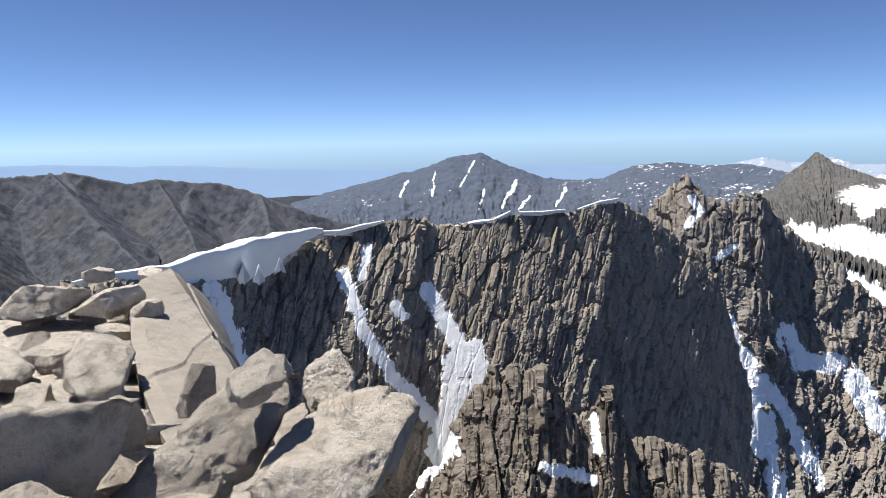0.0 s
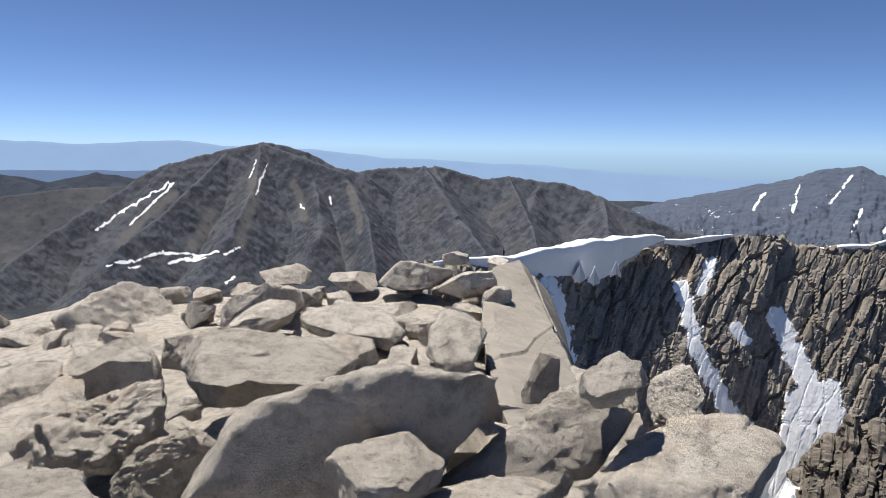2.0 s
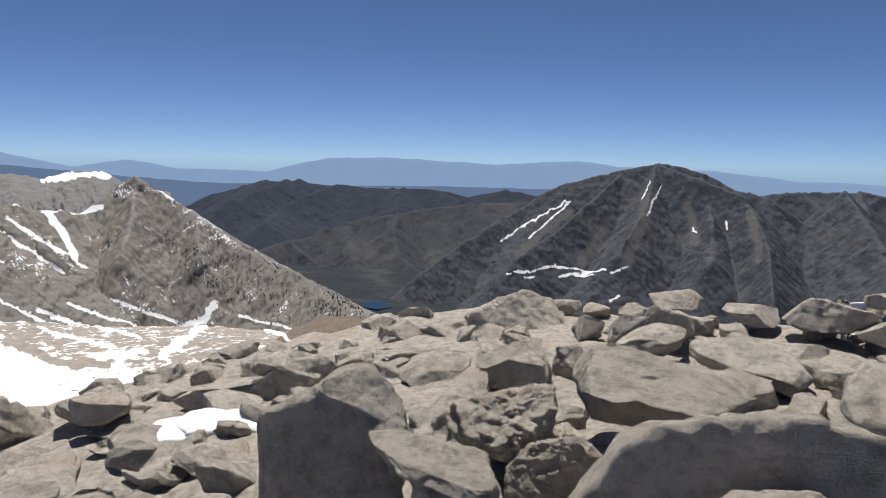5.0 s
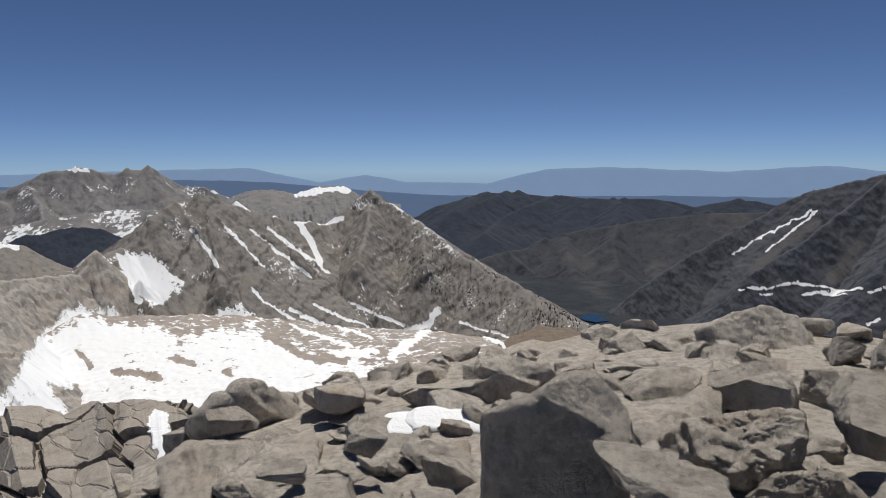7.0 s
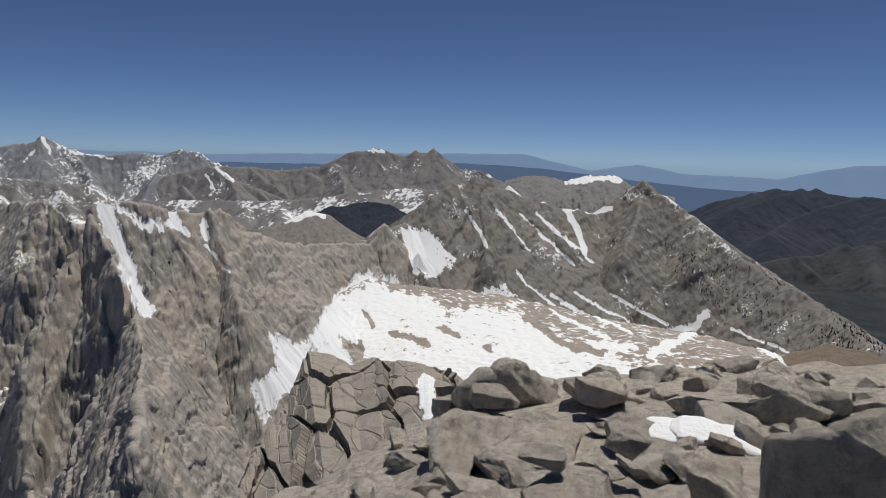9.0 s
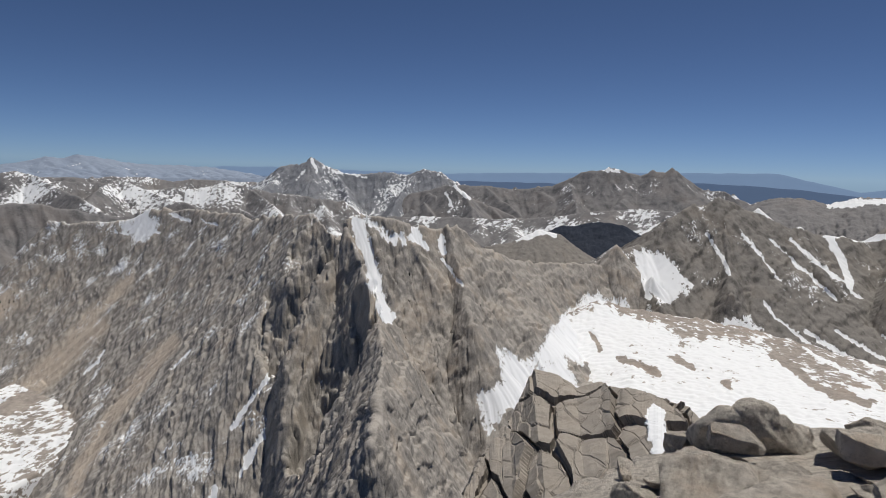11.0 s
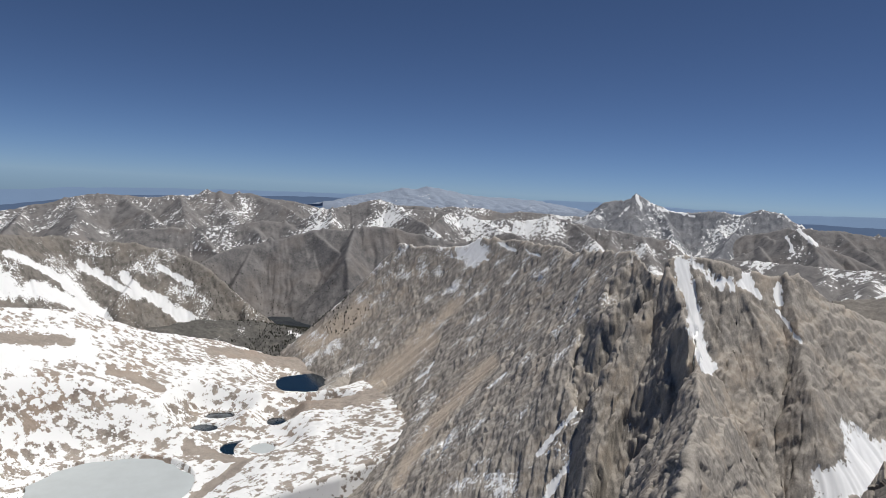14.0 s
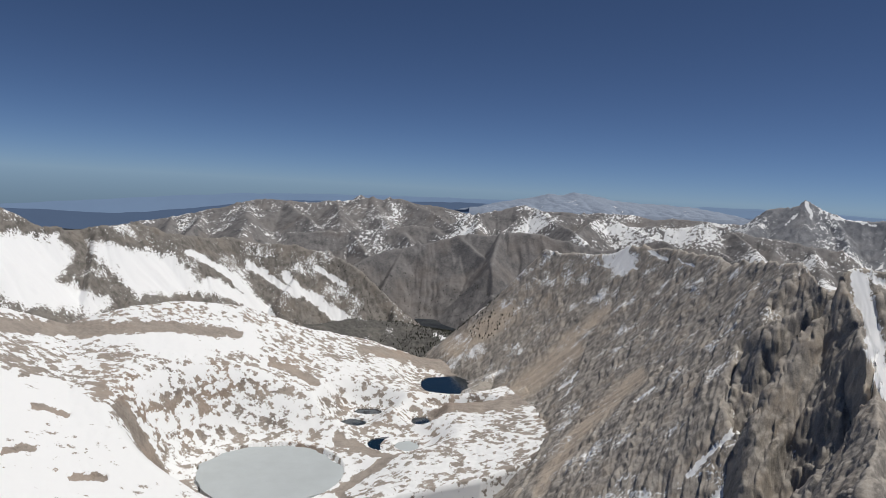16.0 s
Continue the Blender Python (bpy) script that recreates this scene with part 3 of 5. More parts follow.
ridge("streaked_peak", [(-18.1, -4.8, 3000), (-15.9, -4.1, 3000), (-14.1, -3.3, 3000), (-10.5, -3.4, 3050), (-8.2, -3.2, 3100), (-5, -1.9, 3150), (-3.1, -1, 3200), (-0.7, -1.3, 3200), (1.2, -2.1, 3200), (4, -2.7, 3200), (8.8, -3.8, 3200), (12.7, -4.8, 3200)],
      [(-18.2, -7.9, 2300), (-3, -8.9, 2300), (12.9, -7.5, 2300)], 420, 130, hazed_rock, "blue-grey pyramid peak with thin snow streaks", rough=75, size=260, jag=10, seed=3, base=0.42,
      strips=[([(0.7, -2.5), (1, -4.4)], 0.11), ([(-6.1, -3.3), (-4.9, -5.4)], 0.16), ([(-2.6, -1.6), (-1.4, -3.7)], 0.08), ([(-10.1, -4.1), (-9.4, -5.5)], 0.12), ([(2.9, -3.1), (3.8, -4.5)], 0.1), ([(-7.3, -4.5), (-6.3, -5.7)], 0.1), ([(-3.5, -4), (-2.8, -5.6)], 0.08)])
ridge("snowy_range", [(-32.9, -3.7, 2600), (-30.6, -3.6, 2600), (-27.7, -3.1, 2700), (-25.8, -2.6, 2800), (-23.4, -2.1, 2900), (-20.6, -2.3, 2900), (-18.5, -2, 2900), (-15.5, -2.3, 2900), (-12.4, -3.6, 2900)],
      [(-33.2, -7.3, 2000), (-12.4, -7.1, 2200)], 300, 110, hazed_rock, "grey mountain range with scattered snow", rough=60, size=240, jag=12, seed=5, base=0.5)
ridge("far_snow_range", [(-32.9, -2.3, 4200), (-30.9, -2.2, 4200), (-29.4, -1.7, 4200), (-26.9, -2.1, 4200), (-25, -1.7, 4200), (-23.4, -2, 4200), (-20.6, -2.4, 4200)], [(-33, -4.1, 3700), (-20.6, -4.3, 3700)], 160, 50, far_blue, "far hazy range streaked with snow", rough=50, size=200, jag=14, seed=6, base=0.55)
ridge("snow_peak", [(-32.9, -3.3, 1400), (-31.6, -3, 1400), (-29.8, -2.4, 1450), (-28.5, -1.5, 1500), (-26.9, -2.9, 1500), (-25.8, -4.1, 1500), (-24.7, -4.8, 1500)],
      [(-33.6, -12.9, 800), (-29.2, -10, 900), (-24.9, -8.6, 1000)], 300, 200, peak_rock, "sharp granite peak with broad snow slopes", rough=45, size=130, jag=12, seed=8, base=0.35,
      patches=[(*p, 2.2, 1.0) for p in [(-32.3, -7.8), (-31.7, -4.6), (-30.8, -7.4)]], strips=[([(-27.1, -7), (-29.8, -7.7), (-33.3, -8.7)], 0.6), ([(-31, -10.3), (-33.5, -11.7)], 0.8), ([(-32.7, -4.2), (-31.8, -5.6)], 0.7)])
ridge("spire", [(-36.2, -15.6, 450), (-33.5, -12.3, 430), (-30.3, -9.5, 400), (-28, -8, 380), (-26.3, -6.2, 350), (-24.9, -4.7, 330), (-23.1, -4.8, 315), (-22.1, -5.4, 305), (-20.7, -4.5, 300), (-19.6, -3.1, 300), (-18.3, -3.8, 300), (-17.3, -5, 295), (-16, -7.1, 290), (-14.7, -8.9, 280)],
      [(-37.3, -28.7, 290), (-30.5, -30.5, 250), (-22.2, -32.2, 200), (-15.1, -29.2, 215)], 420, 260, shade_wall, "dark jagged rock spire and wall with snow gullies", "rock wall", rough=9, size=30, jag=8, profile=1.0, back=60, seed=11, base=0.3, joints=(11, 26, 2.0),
      strips=[([(-22.5, -14.6), (-24.1, -17.7), (-26, -22.1), (-27.5, -27.4)], 1.1), ([(-23.6, -16), (-27.9, -21), (-30.1, -25.3)], 0.6), ([(-27.2, -14.8), (-28.4, -16.8), (-30.7, -16.5)], 0.9), ([(-20, -4.8), (-20.7, -5.9), (-19.7, -7)], 0.35), ([(-31.9, -17.5), (-34.1, -20.6)], 1.0), ([(-23.3, -8.4), (-22.1, -9.4)], 0.3)], ribs=0.6)

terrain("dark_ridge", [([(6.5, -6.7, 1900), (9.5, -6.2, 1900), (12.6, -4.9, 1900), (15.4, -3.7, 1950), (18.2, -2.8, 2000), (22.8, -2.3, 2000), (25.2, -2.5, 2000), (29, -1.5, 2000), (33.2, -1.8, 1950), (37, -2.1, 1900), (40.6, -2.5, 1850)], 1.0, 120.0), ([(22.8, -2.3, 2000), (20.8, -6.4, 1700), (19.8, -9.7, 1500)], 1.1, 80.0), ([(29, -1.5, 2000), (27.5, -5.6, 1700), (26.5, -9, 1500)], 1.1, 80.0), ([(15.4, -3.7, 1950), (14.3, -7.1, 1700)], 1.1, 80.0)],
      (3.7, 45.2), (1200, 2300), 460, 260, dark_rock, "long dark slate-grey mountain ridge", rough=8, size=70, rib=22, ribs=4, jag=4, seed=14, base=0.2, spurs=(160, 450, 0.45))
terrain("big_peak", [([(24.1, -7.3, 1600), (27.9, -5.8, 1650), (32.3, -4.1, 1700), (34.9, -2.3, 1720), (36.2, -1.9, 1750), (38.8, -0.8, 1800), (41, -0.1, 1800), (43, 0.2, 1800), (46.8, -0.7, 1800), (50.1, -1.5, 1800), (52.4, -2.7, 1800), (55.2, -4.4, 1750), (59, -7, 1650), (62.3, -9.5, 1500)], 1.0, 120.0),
      ([(43.2, 0.2, 1800), (36.4, -2.2, 1650), (34.6, -5.9, 1470), (34, -10.1, 1280)], 1.25, 80.0), ([(43.2, 0.2, 1800), (43.7, -3.3, 1600), (45.8, -7.1, 1400)], 1.15, 80.0), ([(45.8, -0.7, 1790), (50.5, -5.2, 1550), (54.2, -8, 1400)], 1.15, 80.0), ([(39.7, -0.8, 1780), (38.7, -4.1, 1580), (38.6, -7.4, 1400)], 1.25, 80.0), ([(29.9, -1.5, 1750), (27, -5.6, 1500), (24.6, -8.7, 1300)], 1.15, 80.0)],
      (23.1, 66.5), (1050, 2100), 560, 320, dark_rock, "big dark grey rounded peak with talus and snow streaks", rough=8, size=60, rib=22, ribs=4.5, jag=4, seed=17, base=0.25,
      fans=[([(43.6, -3), (44.5, -6.5), (45, -8)], 0.5), ([(47, -5.5), (48.5, -8)], 0.5), ([(50, -4), (54, -7.5)], 0.35), ([(40.5, -3), (40, -6)], 0.3), ([(36, -3.5), (35.2, -7)], 0.3)],
      strips=[([(53.3, -9), (50.5, -8.5), (47.8, -8.9)], 0.12), ([(50.4, -9.3), (48.2, -9), (46.6, -8.5)], 0.1), ([(55, -9.3), (53, -9)], 0.1), ([(40, -4.9), (39.8, -5.3)], 0.1), ([(37.7, -4.3), (37.6, -4.8)], 0.1), ([(44.2, -2.6), (43.6, -1.3)], 0.08), ([(50.2, -3.1), (55.4, -6.5)], 0.09), ([(49.9, -3.2), (53.1, -6.2)], 0.1), ([(42.5, -1.4), (43.7, -4)], 0.06), ([(53.3, -9.5), (52.4, -9.4)], 0.1), ([(50.5, -9.4), (47.7, -9.1)], 0.08), ([(46.2, -8.8), (44.8, -8.3)], 0.09), ([(46.2, -11.1), (45.5, -10.6)], 0.12)])
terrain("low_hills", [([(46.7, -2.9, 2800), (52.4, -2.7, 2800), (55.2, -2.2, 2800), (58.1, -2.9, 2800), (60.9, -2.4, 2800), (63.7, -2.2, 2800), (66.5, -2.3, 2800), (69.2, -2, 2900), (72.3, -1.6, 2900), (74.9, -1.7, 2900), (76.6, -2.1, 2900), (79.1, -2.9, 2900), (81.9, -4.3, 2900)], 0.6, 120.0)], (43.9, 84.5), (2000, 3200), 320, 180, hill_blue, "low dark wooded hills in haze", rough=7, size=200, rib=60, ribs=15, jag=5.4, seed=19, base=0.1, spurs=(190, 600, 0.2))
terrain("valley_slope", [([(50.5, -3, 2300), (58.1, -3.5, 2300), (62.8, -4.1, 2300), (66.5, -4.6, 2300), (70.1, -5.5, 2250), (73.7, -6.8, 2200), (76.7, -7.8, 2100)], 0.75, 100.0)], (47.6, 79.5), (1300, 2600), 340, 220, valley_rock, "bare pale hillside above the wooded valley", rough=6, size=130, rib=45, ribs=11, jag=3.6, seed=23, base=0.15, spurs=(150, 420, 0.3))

# ---- basin and the mountains round it ----
ridge("domed_hills", [(82.2, -2.9, 1600), (85.1, -2.3, 1600), (86, -1.8, 1600), (87, -1.2, 1600), (88.9, -1.3, 1600), (90.7, -1.9, 1600), (92.6, -1.5, 1600), (94.5, -1.6, 1600), (96.9, -2.5, 1600)], [(82.1, -5.5, 1200), (96.9, -5.8, 1200)], 240, 90, far_pale, "cliffed granite hills with snow on top", rough=30, size=70, jag=6, seed=27, base=0.2, strips=[([(90.7, -1.8), (87.9, -1.5), (86.5, -1.5)], 0.3)])
terrain("twin_peak", [([(93.6, -2.2, 2600), (97.3, -1.3, 2600), (99.7, -0.9, 2600), (101.9, 0.6, 2600), (103.3, 0.4, 2600), (104.2, -0.1, 2600), (106.8, 0.5, 2600), (109, 0, 2600), (111.1, -1.1, 2600), (114.3, -1.3, 2600), (120, -1.3, 2500), (122.9, -2, 2500)], 1.0, 90.0)], (90.2, 135.7), (1600, 2800), 460, 220, far_pale, "pale twin-topped granite mountain with snow", rough=8, size=130, rib=36, ribs=14, jag=8.1, seed=31, base=0.4, strips=[([(107.2, 0.3), (105.9, 0.1)], 0.14), ([(97.3, -1.5), (93.6, -2.7)], 0.12)], spurs=(170, 700, 0.35))
terrain("granite_mountain", [([(61.8, -14.6, 560), (65.8, -13.5, 640), (69.3, -11.5, 720), (72, -9.7, 800), (75.6, -8.1, 870), (77.5, -6.8, 920), (80.3, -4.5, 990), (82.7, -2.8, 1050), (84.7, -1.5, 1080), (86.5, -2.9, 1060), (88.3, -4.3, 1040), (89.8, -4, 1000), (92.6, -3.5, 960), (95.5, -2.3, 930), (98.3, -1.6, 900), (100.1, -2.3, 880), (102, -3.5, 840), (103.8, -5.7, 800), (105.8, -5.8, 770), (106.5, -7.2, 740), (110, -7.5, 700), (112.6, -7.6, 670)], 0.95, 60.0),
      ([(84.7, -1.5, 1080), (85, -4.7, 960), (85.9, -7.5, 850)], 1.25, 40.0), ([(98.3, -1.6, 900), (97.3, -5.8, 820), (96.9, -9.1, 740)], 1.25, 40.0), ([(103.8, -5.7, 800), (102.9, -8.1, 740), (102.1, -10.4, 690)], 1.3, 40.0), ([(92.6, -3.5, 960), (90.7, -7.1, 850)], 1.25, 40.0), ([(80.3, -4.5, 990), (80.2, -7.8, 860)], 1.25, 40.0)],
      (57.6, 114.5), (470, 1350), 560, 380, pale_rock, "grey granite mountain with talus slopes and snow chutes", rough=4, size=45, rib=20, ribs=7, jag=4, joints=(7, 13, 1.1), base=0.4, seed=41,
      fields=[[(104.4, -6.2), (102, -6), (99.8, -9.2), (101.9, -10.4), (103.9, -8.6)], [(103.9, -13.2), (103, -10.6), (101.1, -11.9), (99.2, -11.7), (97.3, -11.2), (95.4, -10.7), (94.5, -11.7), (91.5, -13.3), (91.5, -15.2)]],
      strips=[([(95.5, -2.5), (91.7, -3.7), (88.3, -4.2), (86.9, -4)], 0.26), ([(90.7, -4.1), (89.7, -5.7), (89, -7.6)], 0.35), ([(99, -4.5), (97.1, -7.4)], 0.14), ([(94.5, -4.7), (89.7, -8.8)], 0.12), ([(93.1, -4.6), (88.2, -8.5)], 0.12), ([(96.4, -4.4), (93.5, -7.7)], 0.094), ([(104.1, -6.5), (102.7, -8.1), (101.8, -9.9)], 0.41), ([(102.5, -6.5), (99.9, -8.7)], 0.26), ([(103.6, -7.6), (103, -10)], 0.23), ([(82.9, -2.6), (82, -3.3)], 0.23), ([(91.6, -11.2), (86.7, -13.9)], 0.16), ([(89.6, -11), (84.8, -13.2)], 0.14), ([(86.7, -10.9), (81.9, -13)], 0.14), ([(83, -14), (80, -12.9), (79.1, -11.7)], 0.33), ([(94.5, -9.6), (90.6, -12.8)], 0.14), ([(77.2, -12.8), (73, -14)], 0.14)])
ridge("snow_basin", [(61.8, -15.1, 560), (66.6, -14.7, 600), (73, -14.3, 640), (77.1, -13.8, 660), (81.9, -13.4, 670), (86.7, -13, 670), (92.5, -12.1, 670), (97.3, -11.4, 660), (103, -11, 640), (107.1, -10.5, 620), (110.2, -12.2, 570), (114.9, -14.2, 510), (120.7, -14.5, 460)],
      [(61.5, -17.9, 330), (75, -19.8, 330), (89.5, -20.7, 330), (104.1, -21.2, 360), (113.2, -24.5, 390), (121.5, -27.2, 400)], 460, 260, snow_basin, "snowfield with bare granite islands in a high basin", "snowfield", rough=12, size=40, jag=5, profile=1.6, seed=43, back=120, base=0.55, snow_lift=2,
      fields=[[(115.5, -15), (112.9, -16.6), (112, -14.5), (110.2, -12.2), (107.1, -10.5), (105.3, -10.9), (102.1, -11.6), (100.2, -12.8), (97.3, -12.4), (94.5, -12.2), (91.5, -14.3), (88.6, -15.4), (84.7, -15.9), (79.9, -16.2), (75.6, -16.7), (76.8, -20.4), (108.7, -20.4), (111.6, -17.6), (113.4, -19.1), (115.6, -22.1), (116.9, -18.7), (114.8, -18.5)]],
      strips=[([(83.2, -15.4), (80, -13.4), (79.1, -12)], 0.49), ([(75.3, -14), (72.1, -15.1)], 0.21), ([(74, -13.2), (69.5, -14.8)], 0.17), ([(88.1, -15.1), (84.7, -15)], 0.42), ([(82, -10.2), (80.6, -10.4)], 0.42), ([(91.6, -12.6), (86.6, -14.6)], 0.21), ([(89.6, -12.3), (84.7, -13.9)], 0.17), ([(86.7, -11.8), (82.4, -13.1)], 0.17), ([(76.1, -15.4), (70.7, -16.2)], 0.21)],
      bare=[([(104.9, -14.9), (102.1, -15.7)], 0.35), ([(100.7, -14.4), (99.3, -15.1)], 0.28), ([(96.9, -15.7), (96.4, -16.1)], 0.28), ([(93.5, -13.3), (90.5, -15.2), (87.1, -15.8)], 0.28), ([(107.6, -13), (106.7, -14.4)], 0.21), ([(110.7, -14.6), (111, -16.3)], 0.28)], ribs=0.2)
ridge("brown_hill", [(65.4, -13.9, 430), (67.9, -13.1, 440), (70.5, -13, 450), (72.6, -13.8, 450), (74.8, -15, 440)], [(65.1, -17.2, 340), (69.7, -17.9, 340), (74.6, -18.4, 340)], 140, 80, red_rock, "low reddish-brown hill beside the snowfield", rough=5, size=40, jag=2, profile=0.8, seed=44, back=60, base=0.2, run=0.3, strips=[([(73.9, -14.3), (72, -15.9)], 0.18)])

# ---- arete and the long slope ----
terrain("arete_wall", [([(105.2, -6.7, 720), (105.8, -5.8, 710), (107, -7.6, 690), (110, -7.5, 650), (112.6, -7.6, 610), (114.3, -7.4, 550), (116.7, -6.4, 510), (119.1, -4.8, 485), (120.5, -5.1, 475), (122.8, -4.9, 460), (123.8, -4.5, 455), (126.7, -4, 450), (128.3, -4, 447), (129.5, -4.1, 446)], 1.3, 60.0),
      ([(128.7, -4.4, 446), (127.1, -8, 405), (125.8, -11.5, 355), (125.1, -15, 305), (125.5, -18.4, 260), (126.1, -22.7, 220)], 1.9, 50.0), ([(119.9, -4.7, 475), (118.6, -8.9, 440), (117.5, -13, 400)], 1.5, 30.0)],
      (103.8, 138.8), (205, 800), 500, 480, slope_rock, "grey granite arete wall with vertical ribs", "rock wall", rough=4, size=24, rib=12, ribs=6, joints=(6, 18, 0.9), jag=3, base=0.25, seed=47, wander=0.2, sink=(133, 138.8, 110),
      cuts=[([(128.9, -5.6), (131.0, -9.3), (132.4, -11.7), (133.4, -15.4)], 2.6, 0.6, 38), ([(126.2, -12), (127.2, -14.7), (128.5, -17.5), (130.3, -20.7), (131.2, -23.4)], 2.2, 0.8, 42)],
      strips=[([(127.4, -4.7), (126.9, -6.4), (126.2, -8.2), (125.5, -11.1), (124.7, -12.6)], 0.62), ([(122.8, -5.1), (121.6, -6.7)], 0.3), ([(120.4, -5.7), (120.2, -7.1)], 0.28), ([(120.2, -7.6), (118.4, -9.9)], 0.13), ([(122, -6.2), (123, -5.7)], 0.3)], fields=[[(130.2, -3.8), (126.7, -4), (123.5, -6.2), (124.5, -6.3), (127.1, -4.5)], [(115.4, -14.6), (112.2, -16.3), (109.5, -15), (108.5, -17.5), (111.4, -18), (112.9, -19.6), (114.3, -20), (115.8, -22), (117.1, -18.8), (114.7, -17.5)], [(112.9, -16.2), (110.6, -12.8), (108.4, -10.2), (106.6, -9.9), (104.8, -10.4), (103, -15)]])
terrain("long_slope", [([(128.1, -4, 450), (130.2, -3.9, 490), (134.3, -4.2, 620), (138, -4, 750), (140.7, -3.7, 840), (142.5, -3.6, 890), (143.8, -3.7, 920), (145.6, -4.6, 950), (149.4, -4.7, 1010)] + [(150.4, -4.5, 1040), (151.7, -7, 1030), (152.5, -9.4, 1010)], 1.45, 50.0),
      ([(149, -10.5, 950), (152.5, -13.8, 900), (156.3, -17, 810)], 0.8, 20.0), ([(146, -13, 760), (151, -19, 660), (154.6, -23.3, 570)], 0.8, 20.0)],
      (126, 165), (225, 1230), 540, 480, slope_rock, "long pale granite slope with talus fans", rough=4, size=26, rib=16, ribs=6, joints=(6.5, 13, 0.6), jag=3, base=0.46, seed=59, cuts=[([(128.9, -5.6), (131.0, -9.3), (132.4, -11.7), (133.4, -15.4)], 2.6, 0.6, 38)],
      fans=[([(147.5, -12.5), (150.3, -14.9), (153.1, -17.3), (156.6, -23)], 0.9), ([(153.4, -10.1), (155.2, -11.8), (157.5, -13.3)], 0.9), ([(145, -9), (148, -12), (150.6, -15), (152.5, -18)], 0.5), ([(142, -14), (146.5, -19), (149.5, -24)], 0.6), ([(150.1, -19), (153.8, -21.7), (157.5, -24.3)], 0.8)],
      fields=[[(145.7, -5.1), (143.9, -3.5), (142.6, -4.9), (143.9, -6.2), (145.5, -5.8)]],
      strips=[([(133.6, -15.7), (135.5, -18.4), (137.7, -21)], 0.2), ([(134.1, -20.9), (136, -22.8), (137, -24.5)], 0.3), ([(132.6, -24.6), (134, -26.4)], 0.4), ([(150.4, -19.7), (154.3, -23.3)], 0.4), ([(143.7, -3.7), (143.9, -4.7), (144.9, -5.6)], 0.22), ([(143.9, -4.7), (143, -5.7)], 0.16), ([(146, -5.4), (145.2, -5.7)], 0.12), ([(142.1, -4.2), (140.7, -4.7)], 0.1), ([(139.8, -4.6), (138.7, -5)], 0.08), ([(133.7, -16), (136.1, -18.9), (137.8, -21.1)], 0.13), ([(134.7, -21.2), (136.6, -24.2)], 0.18), ([(139, -25.3), (139.3, -27)], 0.3), ([(142.2, -16.2), (140.8, -14.9)], 0.1), ([(146.9, -14.4), (148.4, -16)], 0.1)])

ridge("granite_dome", [(106, -7.8, 900), (108.6, -6.5, 900), (110.4, -5.2, 900), (112.2, -4.9, 900), (114.4, -6, 880), (116.7, -6.5, 860)], [(105.8, -10.9, 700), (116.5, -11.7, 700)], 160, 90, pale_rock, "rounded granite dome with a snow cap", rough=14, size=50, jag=3, seed=83, base=0.3, strips=[([(114, -5.7), (112.2, -5), (110.9, -5.2)], 0.3)], run=2.0)
terrain("granite_bench", [([(97.4, -3.3, 1250), (100.3, -2.9, 1300), (104.2, -2.7, 1350), (108.4, -3.2, 1350), (112.7, -3.9, 1400), (117.2, -4, 1450), (121.9, -4, 1500), (125.7, -4.1, 1550)], 0.7, 60.0)], (94.6, 128.6), (850, 1700), 320, 180, far_pale, "bare granite bench with snow patches between ridges", rough=4, size=60, rib=26, ribs=7, jag=3.1, seed=85, base=0.5, spurs=(120, 350, 0.25))
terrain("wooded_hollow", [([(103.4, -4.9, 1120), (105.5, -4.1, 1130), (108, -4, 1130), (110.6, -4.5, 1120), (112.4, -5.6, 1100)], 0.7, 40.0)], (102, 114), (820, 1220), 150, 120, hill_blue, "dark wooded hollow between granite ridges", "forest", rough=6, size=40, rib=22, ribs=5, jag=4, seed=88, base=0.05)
terrain("tri_peak", [([(111.8, -4, 1900), (114.5, -3.6, 1900), (116.4, -2.9, 1900), (117.8, -2.4, 1900), (119.3, -1.2, 1900), (121, -2.2, 1900), (122.9, -3.4, 1850), (124.8, -4.2, 1800)], 1.1, 60.0)], (109.2, 127.1), (1250, 2100), 220, 160, far_pale, "small pointed granite peak with a snow face", rough=6, size=90, rib=24, ribs=8, jag=4.5, seed=87, base=0.4, strips=[([(119.4, -1.4), (118, -2.5)], 0.16), ([(120.1, -1.9), (119.6, -3.1)], 0.12)], spurs=(90, 350, 0.5))
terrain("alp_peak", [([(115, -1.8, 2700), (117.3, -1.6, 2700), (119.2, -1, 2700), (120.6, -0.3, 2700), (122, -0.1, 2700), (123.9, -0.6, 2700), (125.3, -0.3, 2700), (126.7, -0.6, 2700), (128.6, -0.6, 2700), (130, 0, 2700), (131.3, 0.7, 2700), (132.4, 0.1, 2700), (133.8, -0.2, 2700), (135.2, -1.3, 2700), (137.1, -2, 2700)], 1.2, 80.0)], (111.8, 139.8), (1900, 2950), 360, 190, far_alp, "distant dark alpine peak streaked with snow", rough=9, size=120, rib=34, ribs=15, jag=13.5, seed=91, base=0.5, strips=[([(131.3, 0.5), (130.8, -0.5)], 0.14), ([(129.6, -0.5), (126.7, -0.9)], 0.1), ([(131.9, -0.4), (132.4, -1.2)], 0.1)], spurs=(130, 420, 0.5))
